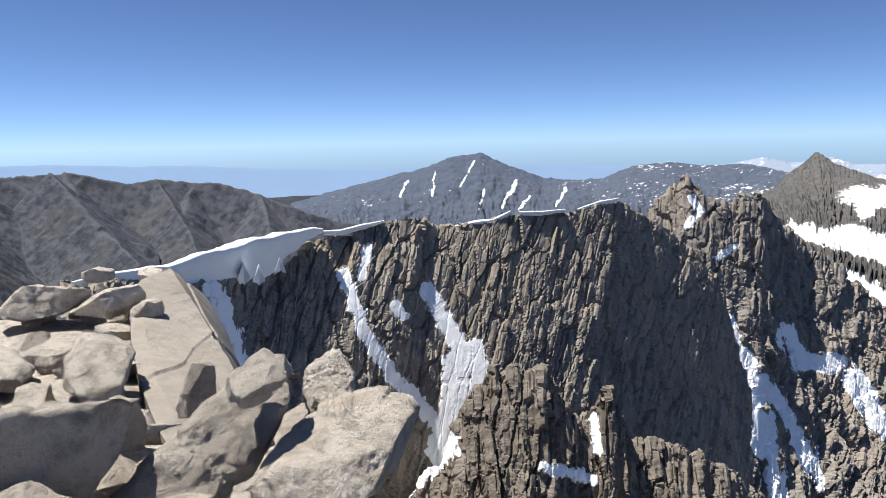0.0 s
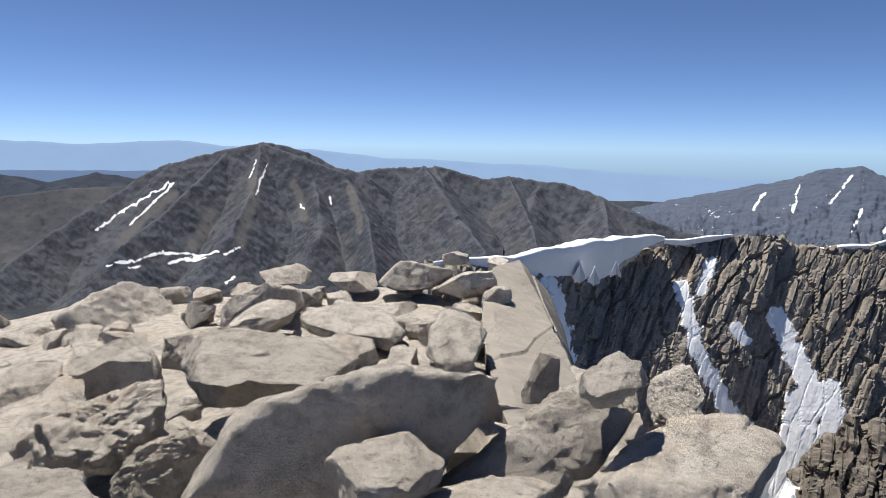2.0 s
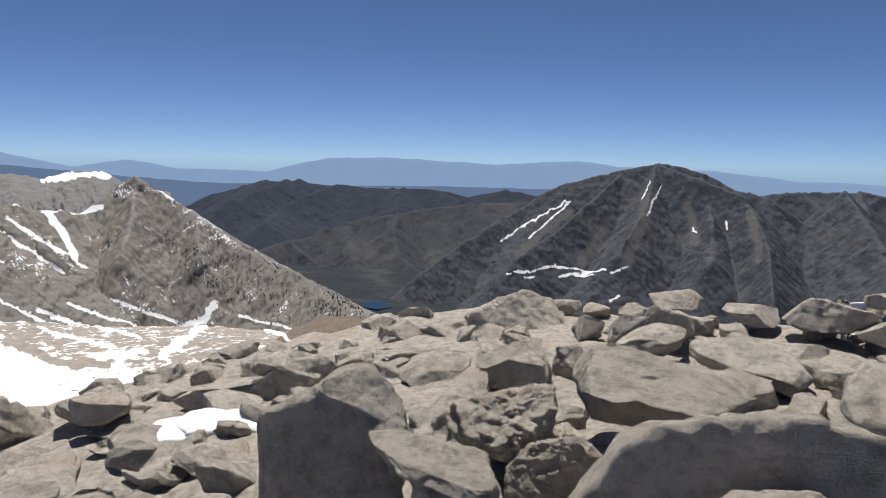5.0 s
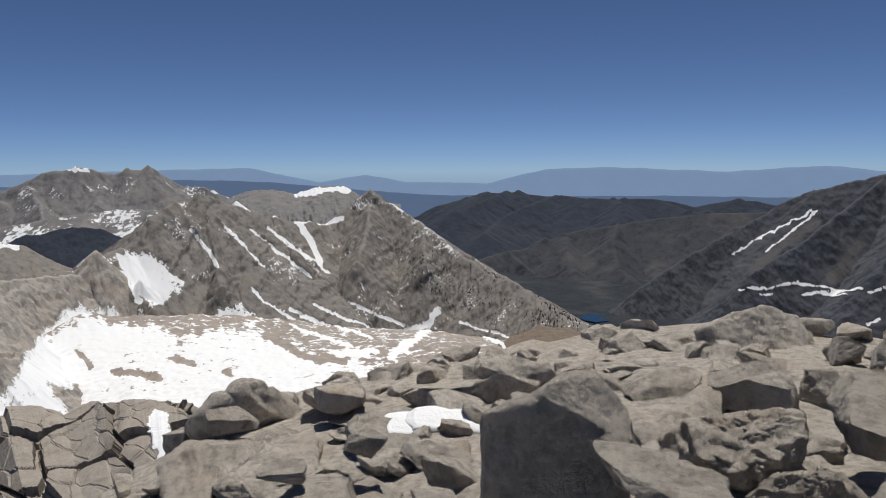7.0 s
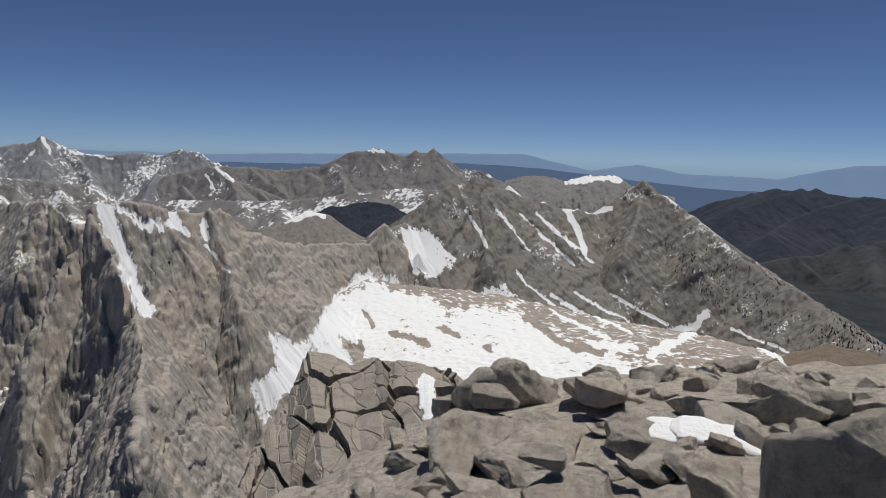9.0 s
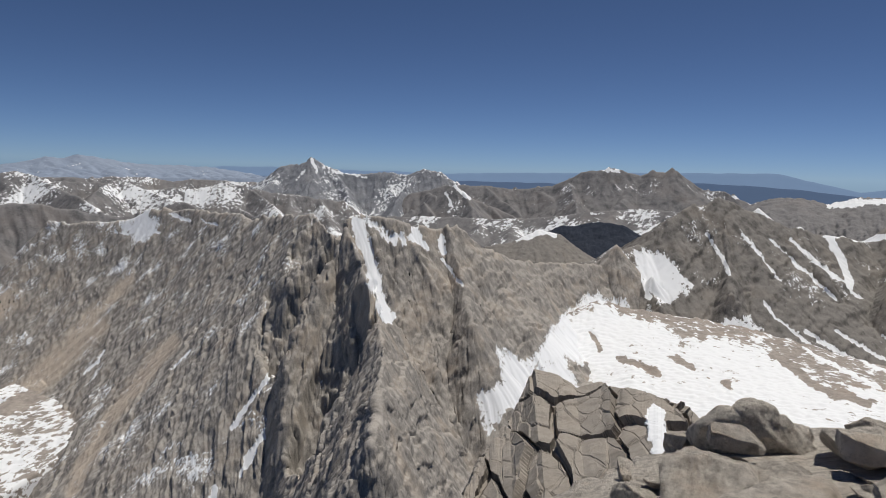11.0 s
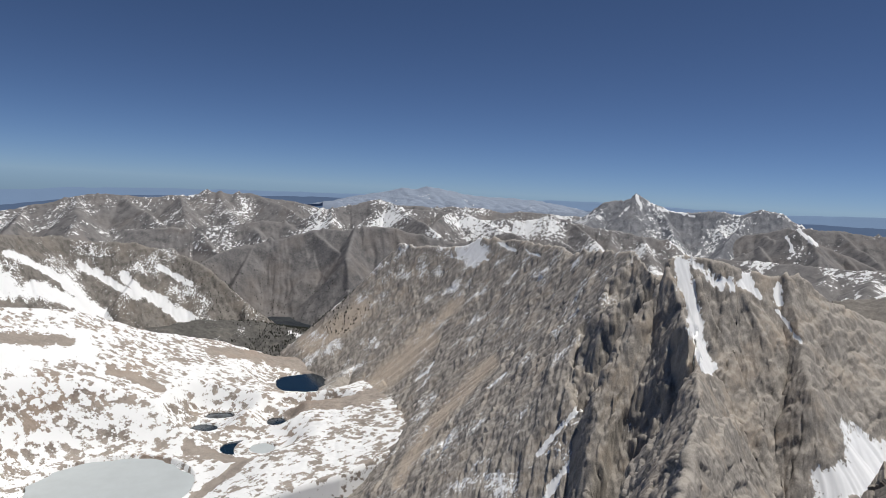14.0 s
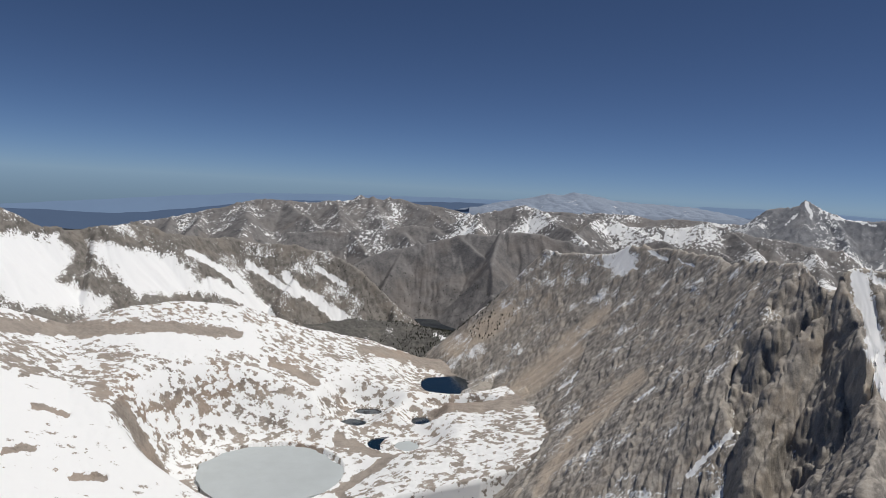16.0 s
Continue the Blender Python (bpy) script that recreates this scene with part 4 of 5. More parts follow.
terrain("mid_range", [([(128.6, -2.8, 2200), (131.4, -2.6, 2200), (134.3, -2.3, 2200), (136.1, -2, 2200), (138, -1.4, 2200), (139.8, -2, 2200), (143.8, -2.2, 2200), (146, -1.5, 2250), (147.6, -1.7, 2250), (150.5, -1.5, 2250), (152.3, -0.9, 2250), (154.8, -1.5, 2250), (157, -1.9, 2200), (158.4, -2.9, 2200), (163.1, -3.4, 2200), (167.8, -4, 2200), (172.4, -4.3, 2200), (175.9, -4, 2200)], 1.0, 90.0)], (125.2, 172), (1150, 2450), 520, 260, far_pale, "broad range of pale granite peaks with snow patches", rough=8, size=130, rib=36, ribs=14, jag=9.9, seed=95, base=0.5, spurs=(150, 800, 0.3))
terrain("plateau_range", [([(134.3, -1.5, 2900), (145.1, -1.2, 2900), (153.3, -1.5, 2900), (153.7, -1.9, 2900), (157, -1.9, 2900), (160.4, -1.4, 2900), (163.7, -0.9, 2900), (166.1, -0.9, 2900), (167.9, -1.4, 2900), (170.6, -1.7, 2900), (173.8, -1.6, 2900), (176, -2, 2900), (179.4, -3, 2900), (183.1, -3.7, 2900), (185.8, -4.3, 2900)], 0.9, 90.0)], (131.4, 186.3), (1900, 3150), 520, 180, far_pale, "pale snow-patched plateau beyond the canyon", rough=8, size=130, rib=45, ribs=13, jag=7.2, seed=97, base=0.48, spurs=(170, 700, 0.3))
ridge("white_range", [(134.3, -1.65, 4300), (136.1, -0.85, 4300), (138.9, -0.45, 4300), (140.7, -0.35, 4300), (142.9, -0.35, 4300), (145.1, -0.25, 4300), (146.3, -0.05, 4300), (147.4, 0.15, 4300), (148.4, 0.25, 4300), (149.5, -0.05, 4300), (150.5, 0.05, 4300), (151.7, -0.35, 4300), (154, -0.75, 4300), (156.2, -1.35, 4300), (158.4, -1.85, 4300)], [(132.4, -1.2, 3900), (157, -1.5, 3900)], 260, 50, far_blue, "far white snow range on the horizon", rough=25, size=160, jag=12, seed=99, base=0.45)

# ---- left basin with lakes ----
terrain("canyon_hills", [([(142.1, -3.9, 1700), (147, -3.9, 1700), (150.8, -3.3, 1700), (153.6, -3.2, 1700), (156.9, -3.6, 1700), (161.1, -4.5, 1700), (164.9, -5.8, 1650), (166.7, -6.9, 1600), (169.5, -7.4, 1550)], 1.25, 80.0)], (139.2, 172.4), (950, 1900), 380, 220, far_pale, "grey canyon hills with gullies", rough=5, size=90, rib=24, ribs=12, jag=4.5, seed=61, base=0.22, spurs=(140, 380, 0.6))
terrain("canyon_floor", [([(149.5, -8.2, 1150), (153.1, -10.8, 1120), (157, -12.3, 1100), (160.7, -12.7, 1120), (164.6, -12.4, 1150)], 0.5, 60.0), ([(169.5, -12, 1150), (166.5, -11.3, 1180), (162.5, -11.4, 1190), (159.5, -11.9, 1160), (157.5, -13.2, 1120)], 0.35, 60.0)],
      (146.7, 171.5), (960, 1400), 320, 180, near_forest, "dark wooded canyon floor beyond the lake", "forest", rough=7, size=26, rib=24, ribs=4, jag=4, seed=62, base=0.3,
      strips=[([(165.8, -8.9), (163.8, -10.2)], 0.2), ([(163, -10.4), (162, -11)], 0.15), ([(159.4, -12.4), (158.2, -12.6)], 0.25)])
terrain("white_mountain", [([(159.7, -12.7, 1250), (162.8, -10, 1300), (165.8, -7.3, 1350), (168.6, -5.6, 1400), (171.4, -5.2, 1400), (173.7, -5.3, 1400), (176.8, -4.8, 1400), (178.5, -4.9, 1350), (181, -4.7, 1300), (183.4, -3.8, 1300), (185.4, -4.2, 1250), (187.3, -4.5, 1250), (189.5, -4.4, 1200), (190.9, -3.8, 1200), (192.2, -3.1, 1200), (194.8, -2.5, 1150)], 1.15, 60.0)], (156.9, 197.3), (640, 1550), 460, 300, pale_rock, "pale mountain with large snowfields", rough=5, size=60, rib=26, ribs=8, jag=3, seed=67, base=0.47, joints=(11, 16, 1.2), spurs=(170, 260, 0.6),
      fields=[[(194.2, -4.4), (192.2, -4.7), (188.7, -5), (187.4, -6.4), (188.4, -8.1), (184.9, -9.8), (186.1, -10.7), (190.1, -10.5), (194.2, -8.3)], [(186.9, -5.3), (181, -6.3), (177.5, -9.4), (183.4, -9.7)]], strips=[([(172, -8), (168, -11)], 0.45), ([(175, -7), (171, -9.5)], 0.35), ([(170, -9.5), (166, -12)], 0.5), ([(178, -8.5), (174, -10.5)], 0.6), ([(179.5, -6.1), (175.8, -8.3)], 0.3), ([(169.5, -7.2), (167.1, -8.5)], 0.25), ([(167.5, -11.1), (165.5, -12.4)], 0.4), ([(175.8, -8.5), (173, -11.2)], 0.4)])
LAKES = [  # bearing, elevation, level of the water, half width, half length, frozen
    (172.8, -23.4, -250.0, 6.0, 62, True),
    (157.7, -16.4, -254.0, 2.5, 46, False),
    (164.7, -18.8, -252.0, 1.2, 12, False),
    (165.9, -19.7, -252.0, 1.1, 13, False),
    (160.1, -19.4, -252.0, 0.8, 14, False),
    (162.6, -21.3, -251.0, 1.9, 20, False),
    (161.2, -21.4, -250.6, 1.0, 14, True),
    (157.1, -18.5, -252.0, 1.2, 7, False),
]
ridge("lake_basin", [(150, -14.7, 1000), (153.8, -14.6, 1000), (157.7, -14.4, 980), (160.6, -14.2, 980), (165.5, -12.9, 950), (169.8, -12.3, 900), (175.3, -10.5, 860), (179.7, -10.1, 830), (184.1, -10.5, 800), (188, -11.6, 780), (192.2, -10.2, 750), (195.2, -9.8, 730)],
      [(147.6, -20.7, 560), (154.6, -23.6, 520), (161.9, -25.3, 500), (166.8, -26.2, 480), (173.8, -28.3, 420), (184.6, -30.5, 340), (195.3, -29.9, 300)], 480, 320, snow_basin, "snow-covered granite basin above a frozen lake", "snowfield", rough=8, size=60, jag=3, profile=1.7, seed=71, back=150, base=0.71, snow_lift=3, run=0.3,
      hollows=[(b, e, z / math.tan(radians(e)), w, d) for b, e, z, w, d, ice in LAKES], fields=[[(195.2, -13.7), (192.2, -13.9), (186.8, -16), (182.8, -19.6), (179.4, -22.7), (178.6, -25.6), (195.3, -26.6)], [(188.7, -12.2), (179.6, -11.2), (174.4, -11.2), (172.9, -14.8), (180.8, -15.1)]],
      bare=[([(191.9, -20.1), (190.1, -20.2)], 0.3), ([(187.5, -22.5), (185.2, -22.9)], 0.25), ([(190.1, -17.3), (187.9, -18.1)], 0.25), ([(184, -17.2), (179.4, -20.3), (175.4, -21.7)], 0.7), ([(167.1, -19.7), (162.1, -21.4), (166.9, -23.6), (165.8, -25.3)], 0.4), ([(159.9, -18.2), (155, -17.9), (149.8, -16.6)], 0.5), ([(192.2, -11.4), (186.8, -12.1), (180.9, -12.1), (175.7, -12.6)], 0.5), ([(165.5, -13.8), (159.6, -14.5), (153.8, -15.1)], 0.35), ([(172.9, -14.8), (169.1, -16.6)], 0.3)], ribs=0.3)


# ---- lakes ----
def water(name, rgb, roughness, bump):
    m, n, l, bsdf = node_material(name)
    geo = n.new("ShaderNodeNewGeometry")
    t = noise_node(n, l, geo.outputs["Position"], 0.05, 6)
    l.new(mixed(n, l, t, tuple(c * 0.75 for c in rgb), rgb), bsdf.inputs["Base Color"])
    bsdf.inputs["Roughness"].default_value = roughness
    b_ = n.new("ShaderNodeBump")
    b_.inputs["Strength"].default_value, b_.inputs["Distance"].default_value = bump, 0.5
    l.new(noise_node(n, l, geo.outputs["Position"], 0.6, 4), b_.inputs["Height"])
    l.new(b_.outputs[0], bsdf.inputs["Normal"])
    return m


valley_water = water("blue valley water", (0.008, 0.035, 0.075), 0.2, 0.1)
deep_water, lake_ice = water("deep lake water", (0.006, 0.02, 0.035), 0.12, 0.1), water("grey lake ice", (0.55, 0.6, 0.63), 0.6, 0.2)


def lake(name, b, e, d, half_b, half_d, material, label, seed, category="lake"):
    """A lake of uneven outline: centre and half width in degrees of bearing, half length in metres."""
    n = 72
    a = np.linspace(0, 2 * np.pi, n, endpoint=False)
    q = np.stack([np.cos(a), np.sin(a), a * 0 + seed], -1)
    r = 1 + 0.28 * fbm(q * 1.3, 4, seed)
    z = math.tan(radians(e)) * d
    bm = bmesh.new()
    top = []
    for k in range(n):
        place = at(b + half_b * r[k] * math.cos(a[k]), 0, d + half_d * r[k] * math.sin(a[k]))
        top.append(bm.verts.new((place[0], place[1], z)))
    lid = bm.faces.new(top)
    down = bmesh.ops.extrude_face_region(bm, geom=[lid])
    bmesh.ops.translate(bm, verts=[g for g in down["geom"] if isinstance(g, bmesh.types.BMVert)], vec=(0, 0, -6))
    bmesh.ops.recalc_face_normals(bm, faces=bm.faces[:])
    me = bpy.data.meshes.new(name)
    bm.to_mesh(me)
    bm.free()
    me.materials.append(material)
    return tagged(new(name, me), label, category)


for k, (lb, le, lz, lw, ll, ice) in enumerate(LAKES):
    big = lw > 2
    lake("lake" if big else "pond", lb, le, lz / math.tan(radians(le)), lw, ll, lake_ice if ice else deep_water,
         ("frozen lake with grey ice in a snowy basin" if big else "small pond half covered by grey ice") if ice else ("dark blue lake at the foot of a talus slope" if big else "small dark melt pond among snow patches"), 3 + k, "lake" if big else "pond")
for lb, le in [(65.7, -12.1)]:
    lake("lake", lb, le, -305 / math.tan(radians(le)), 1.3, 40, valley_water, "small blue lake in the wooded valley", 31)

# ---- trees, far below ----
tree_mat, tn, tl, tbsdf = node_material("dark conifer needles")
tgeo = tn.new("ShaderNodeNewGeometry")
tl.new(mixed(tn, tl, tgeo.outputs["Random Per Island"], (0.035, 0.04, 0.034), (0.09, 0.092, 0.075)), tbsdf.inputs["Base Color"])
tbsdf.inputs["Roughness"].default_value = 0.9
tbsdf.inputs["Specular IOR Level"].default_value = 0.1


def conifers(hosts, ring, count, height, label, seed):
    """A far scattered wood on the named mountains: slim two-tiered crowns standing on the slope, inside a ring of (bearing, elevation)."""
    draw = np.random.default_rng(seed)
    spots = []
    for host in hosts:
        ob = bpy.data.objects[host]
        for me in (ob.data, *(c.data for c in ob.children)):
            co = np.empty(len(me.vertices) * 3, np.float32)
            me.vertices.foreach_get("co", co)
            co = co.reshape(-1, 3)
            spots.append(co[inside(*bearings(co), ring)])
    spots = np.concatenate(spots).astype(float)
    clump = fbm(spots / 45.0, 3, seed, 0.6)
    spots = spots[clump > np.quantile(clump, 0.35)]
    spots = spots[draw.integers(0, len(spots), count)] + draw.uniform(-2, 2, (count, 3)) * np.array([1, 1, 0])
    a = np.arange(5) * 2 * np.pi / 5
    crown = np.concatenate([np.stack([np.cos(a) * r, np.sin(a) * r, a * 0 + z], -1) for r, z in ((0.26, 0.06), (0.12, 0.55), (0.19, 0.45))] + [np.array([[0, 0, 1.0]])])
    tier = [[k, (k + 1) % 5, 5 + (k + 1) % 5, 5 + k] for k in range(5)] + [[10 + k, 10 + (k + 1) % 5, 15, 15] for k in range(5)]
    tri = np.array([t for q in tier for t in ([q[0], q[1], q[2]], [q[0], q[2], q[3]]) if len(set(t)) == 3])
    h = height * draw.uniform(0.5, 1.2, count)
    v = (crown[None] * h[:, None, None] * np.array([1.15, 1.15, 1]) + spots[:, None]).reshape(-1, 3)
    f = (tri[None] + (np.arange(count) * len(crown))[:, None, None]).reshape(-1, 3)
    me = mesh_of("conifers", v, f, smooth=False)
    me.materials.append(tree_mat)
    return tagged(new("conifers", me), label, "trees", kind="stuff")


conifers(["canyon_floor", "white_mountain"], [(164.5, -12), (160.8, -11), (154.2, -12.4), (153.6, -15.2), (156, -15.8), (159.8, -15), (164.3, -13.7)], 2200, 3.4, "dark conifers scattered on the canyon floor", 3)
conifers(["canyon_floor", "white_mountain", "canyon_hills", "long_slope"], [(169, -7), (165, -6.6), (160, -7.5), (154.5, -8), (152.5, -10), (154.5, -12.5), (161, -12), (167, -11.5)], 2600, 3.2, "scattered conifers on the canyon slopes", 5)
conifers(["granite_mountain", "snow_basin"], [(84, -6.5), (80, -6.2), (74, -8.8), (67, -12.2), (64, -14), (68, -14.3), (75, -12.6), (80, -10.5)], 2200, 2.6, "scattered conifers on the granite shoulder", 7)

# ---- near cliff with the cornice ----
near_cliff = ridge("near_cliff", [(-25, -19.7, 118), (-23.6, -15.6, 112), (-21.9, -10.5, 105), (-19.1, -7.9, 100), (-16.9, -6.4, 95), (-14.4, -5, 88), (-10.1, -6, 80), (-5.9, -6, 75), (-2.5, -7, 72), (0.6, -7.1, 70), (2, -6.3, 68), (5.1, -6.5, 65), (8.9, -7.4, 61), (11.1, -8.1, 58), (13.7, -10.2, 53), (16.9, -10.5, 47), (20.4, -10.5, 40), (22.5, -10.1, 37), (26.5, -9.8, 33), (29.9, -9.9, 30)],
      [(-25.9, -35.1, 80), (-10.3, -37.3, 55), (5.4, -37.4, 45), (19.6, -28, 32), (30.7, -17.8, 24)], 760, 380, near_wall, "steep jointed granite cliff with snow gullies", "cliff", rough=0.9, size=9, jag=0.7, profile=1.0, back=20, skirt=-110.0, seed=73, base=0.0, joints=(1.8, 6.5, 0.42), smooth_snow=0.93,
      strips=[([(19.4, -11.1), (18.5, -13.9), (17.6, -17.6)], 0.9), ([(8.8, -10.9), (7.4, -15.2), (5.1, -19.1), (1.7, -22.8), (-0.7, -25.5)], 0.8), ([(1.7, -12.4), (-0.4, -16), (-1.6, -18.3)], 1.0), ([(-0.9, -18.3), (-0.3, -22.9), (0.8, -25.5)], 1.6), ([(4.4, -13.5), (3.7, -14.5)], 0.5), ([(6.6, -8.7), (7.2, -11)], 0.5), ([(-2.4, -17.4), (-2.8, -20.6)], 1.2)], ribs=0.5)
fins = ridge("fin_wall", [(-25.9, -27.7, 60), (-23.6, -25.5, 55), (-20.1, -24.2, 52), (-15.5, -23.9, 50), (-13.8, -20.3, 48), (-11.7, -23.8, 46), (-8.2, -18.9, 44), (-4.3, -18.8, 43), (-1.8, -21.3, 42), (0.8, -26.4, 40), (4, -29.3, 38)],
      [(-26.6, -38.4, 45), (-8.3, -41, 32), (4.5, -41, 28)], 380, 200, shaded_fin_rock, "upright granite fins below the cliff", "rock wall", rough=2.0, size=5, jag=2.0, profile=0.9, back=12, skirt=-110.0, seed=79, joints=(1.5, 5.5, 0.55), smooth_snow=0.93, strips=[([(-12.6, -22.6), (-13.1, -25.2)], 0.5), ([(3.9, -27.6), (0.3, -25.1)], 1.5), ([(-8.2, -26.7), (-12.7, -27.3)], 0.6)], ribs=0.4)
slab_cliff = ridge("fractured_slab", [(97.4, -19.8, 30), (99.8, -18.1, 34), (102.1, -17.3, 36), (104.9, -17.1, 38), (106.8, -17, 40), (108.6, -17.7, 40), (110.8, -16.7, 42), (112.5, -16.6, 42), (113.9, -20.3, 38), (116.1, -23.3, 34), (117.9, -26.1, 30)],
      [(97.4, -28.4, 16), (104.3, -32, 20), (113.7, -34.3, 22), (118.3, -33.4, 24)], 300, 220, slab_rock, "pale fractured granite slab cut by deep joints", "rock wall", rough=0.7, size=9, jag=0.4, profile=0.8, back=15, skirt=-110.0, seed=83, joints=(5.5, 6.0, 0.6), fine=0.12, smooth_snow=0.98, strips=[([(102.2, -18.7), (101.7, -21.4)], 0.9)], ribs=0)

snow_mat, sn, sl_, sbsdf = node_material("old summer snow")
sgeo = sn.new("ShaderNodeNewGeometry")
sl_.new(mixed(sn, sl_, noise_node(sn, sl_, sgeo.outputs["Position"], 0.7, 6), (0.8, 0.82, 0.85), (0.9, 0.91, 0.93)), sbsdf.inputs["Base Color"])
sbsdf.inputs["Roughness"].default_value = 0.7
sbump = sn.new("ShaderNodeBump")
sbump.inputs["Strength"].default_value, sbump.inputs["Distance"].default_value = 0.4, 0.15
sl_.new(noise_node(sn, sl_, sgeo.outputs["Position"], 2.5, 6), sbump.inputs["Height"])
sl_.new(sbump.outputs[0], sbsdf.inputs["Normal"])


def snow_bank(name, crest, drop, reach, label, seed, category="snow bank"):
    """A bank of snow along a crest: a rounded top edge, an overhanging face of that drop, and a top running back."""
    n, k = 160, 26
    c = along(crest, n)
    cp = at(c[:, 0], c[:, 1], c[:, 2])
    out = cp[:, :2] / np.linalg.norm(cp[:, :2], axis=1)[:, None]
    u = np.linspace(0, 1, n)
    dr = np.interp(u, np.linspace(0, 1, len(drop)), drop) * (1 + 0.25 * fbm(np.stack([u * 14, u * 0 + seed, u * 0], -1), 4, seed))
    a = np.linspace(0, 1, k)
    fx = np.interp(a, (0, 0.25, 0.5, 0.6, 0.7, 0.85, 1), (0.5, 0.25, -0.05, 0.05, 0.35, 1.5, 4.0))
    fz = np.interp(a, (0, 0.25, 0.5, 0.6, 0.7, 0.85, 1), (-1, -0.6, -0.15, -0.02, 0, -0.03, -0.6))
    p = np.empty((n, k, 3))
    p[..., :2] = cp[:, None, :2] + out[:, None, :] * (fx[None, :] * reach * dr[:, None])[..., None]
    p[..., 2] = cp[:, None, 2] + fz[None, :] * dr[:, None]
    flat = p.reshape(-1, 3)
    flat[:, 2] += 0.12 * dr.repeat(k) * fbm(flat / 2.5, 4, seed + 2)
    me = mesh_of(name, flat, grid_faces(n, k))
    me.materials.append(snow_mat)
    return tagged(new(name, me), label, category)


snow_bank("snow_cornice", [(10.2, -6.9, 57), (11, -6.8, 56), (13.5, -7.2, 52), (16.7, -7.8, 46), (19.8, -8.5, 41), (22.4, -9.1, 37), (25.3, -9.3, 34), (27.2, -9.3, 33), (29.4, -9.7, 31)], (0.3, 1.5, 3.0, 2.9, 2.3, 1.3, 0.7, 0.5, 0.25), 0.6, "wind-shaped snow cornice along the cliff top", 3, "snow cornice")
for fb, fe, fw, fh in ((16.8, -9.9, 0.45, 1.5), (15.6, -10.2, 0.6, 1.3), (13.9, -9.7, 0.5, 0.9)):
    snow_bank("snow_flute", [(fb + 0.45, fe - 0.5, 45), (fb, fe + 0.6, 45.2), (fb - 0.45, fe - 0.5, 45)], (0.2, fh, 0.2), 0.3, "sunlit rib of snow below the cornice", int(fb * 10), "snow rib")
snow_bank("snow_bank", [(5.1, -6.4, 64), (7, -6.7, 62), (8.9, -7.1, 60), (10.2, -7.1, 58)], (0.2, 0.5, 0.5, 0.4), 1.0, "thin snow cap on the cliff edge", 5)
snow_bank("snow_bank", [(-5.6, -5.8, 74), (-4, -6.5, 73), (-2.5, -6.7, 72), (-0.6, -7.1, 71), (0.3, -7.2, 70)], (0.3, 1.0, 1.0, 0.8, 0.4), 1.0, "thin snow cap on the cliff edge", 7)
snow_bank("snow_bank", [(-10.1, -5.7, 79), (-8.2, -5.9, 77), (-6.3, -5.9, 75)], (0.3, 0.5, 0.5), 1.0, "thin snow cap on the cliff edge", 9)
snow_bank("snow_bank", [(-14.4, -4.8, 87), (-12.8, -5.1, 85), (-11.1, -5.7, 82)], (0.3, 0.8, 0.5), 1.0, "thin snow cap on the cliff edge", 11)

# ---- summit ----


def boulder_rock(name, dark, light, warm):
    """Coarse weathered granite: grey stains, tan patches, dark mineral specks, pits and grain; each stone a little different."""
    m, n, l, bsdf = node_material(name)
    geo, info = n.new("ShaderNodeNewGeometry"), n.new("ShaderNodeObjectInfo")
    pos = geo.outputs["Position"]
    stain, blotch = noise_node(n, l, pos, 1.1, 7, 0.65), noise_node(n, l, pos, 7.0, 8, 0.7)
    grain, fine = noise_node(n, l, pos, 26.0, 6, 0.75), noise_node(n, l, pos, 120.0, 4, 0.75)
    pits = n.new("ShaderNodeTexVoronoi")
    pits.inputs["Scale"].default_value = 17.0
    l.new(pos, pits.inputs["Vector"])
    hole = ramp(n, l, pits.outputs["Distance"], 0.02, 0.3)
    col = mixed(n, l, ramp(n, l, blotch, 0.3, 0.6), dark, light)
    col = mixed(n, l, math_node(n, l, "MULTIPLY", ramp(n, l, stain, 0.5, 0.75), 0.7), col, warm)
    col = mixed(n, l, math_node(n, l, "MULTIPLY", ramp(n, l, fine, 0.57, 0.64), 0.5), col, (0.14, 0.12, 0.1))
    col = mixed(n, l, math_node(n, l, "MULTIPLY", ramp(n, l, grain, 0.59, 0.68), 0.6), col, (0.25, 0.22, 0.185))
    hsv = n.new("ShaderNodeHueSaturation")
    hsv.inputs["Saturation"].default_value = 1.0
    l.new(math_node(n, l, "ADD", math_node(n, l, "MULTIPLY", info.outputs["Random"], 0.25), 0.86), hsv.inputs["Value"])
    l.new(col, hsv.inputs["Color"])
    l.new(hsv.outputs[0], bsdf.inputs["Base Color"])
    bsdf.inputs["Roughness"].default_value = 0.9
    bsdf.inputs["Specular IOR Level"].default_value = 0.2
    last = None
    for height, depth, amount in ((blotch, 0.12, 0.75), (grain, 0.05, 0.9), (hole, 0.012, 0.4), (fine, 0.014, 0.9)):
        b_ = n.new("ShaderNodeBump")
        b_.inputs["Strength"].default_value, b_.inputs["Distance"].default_value = amount, depth
        l.new(height, b_.inputs["Height"])
        if last:
            l.new(last, b_.inputs["Normal"])
        last = b_.outputs[0]
    l.new(last, bsdf.inputs["Normal"])
    return m


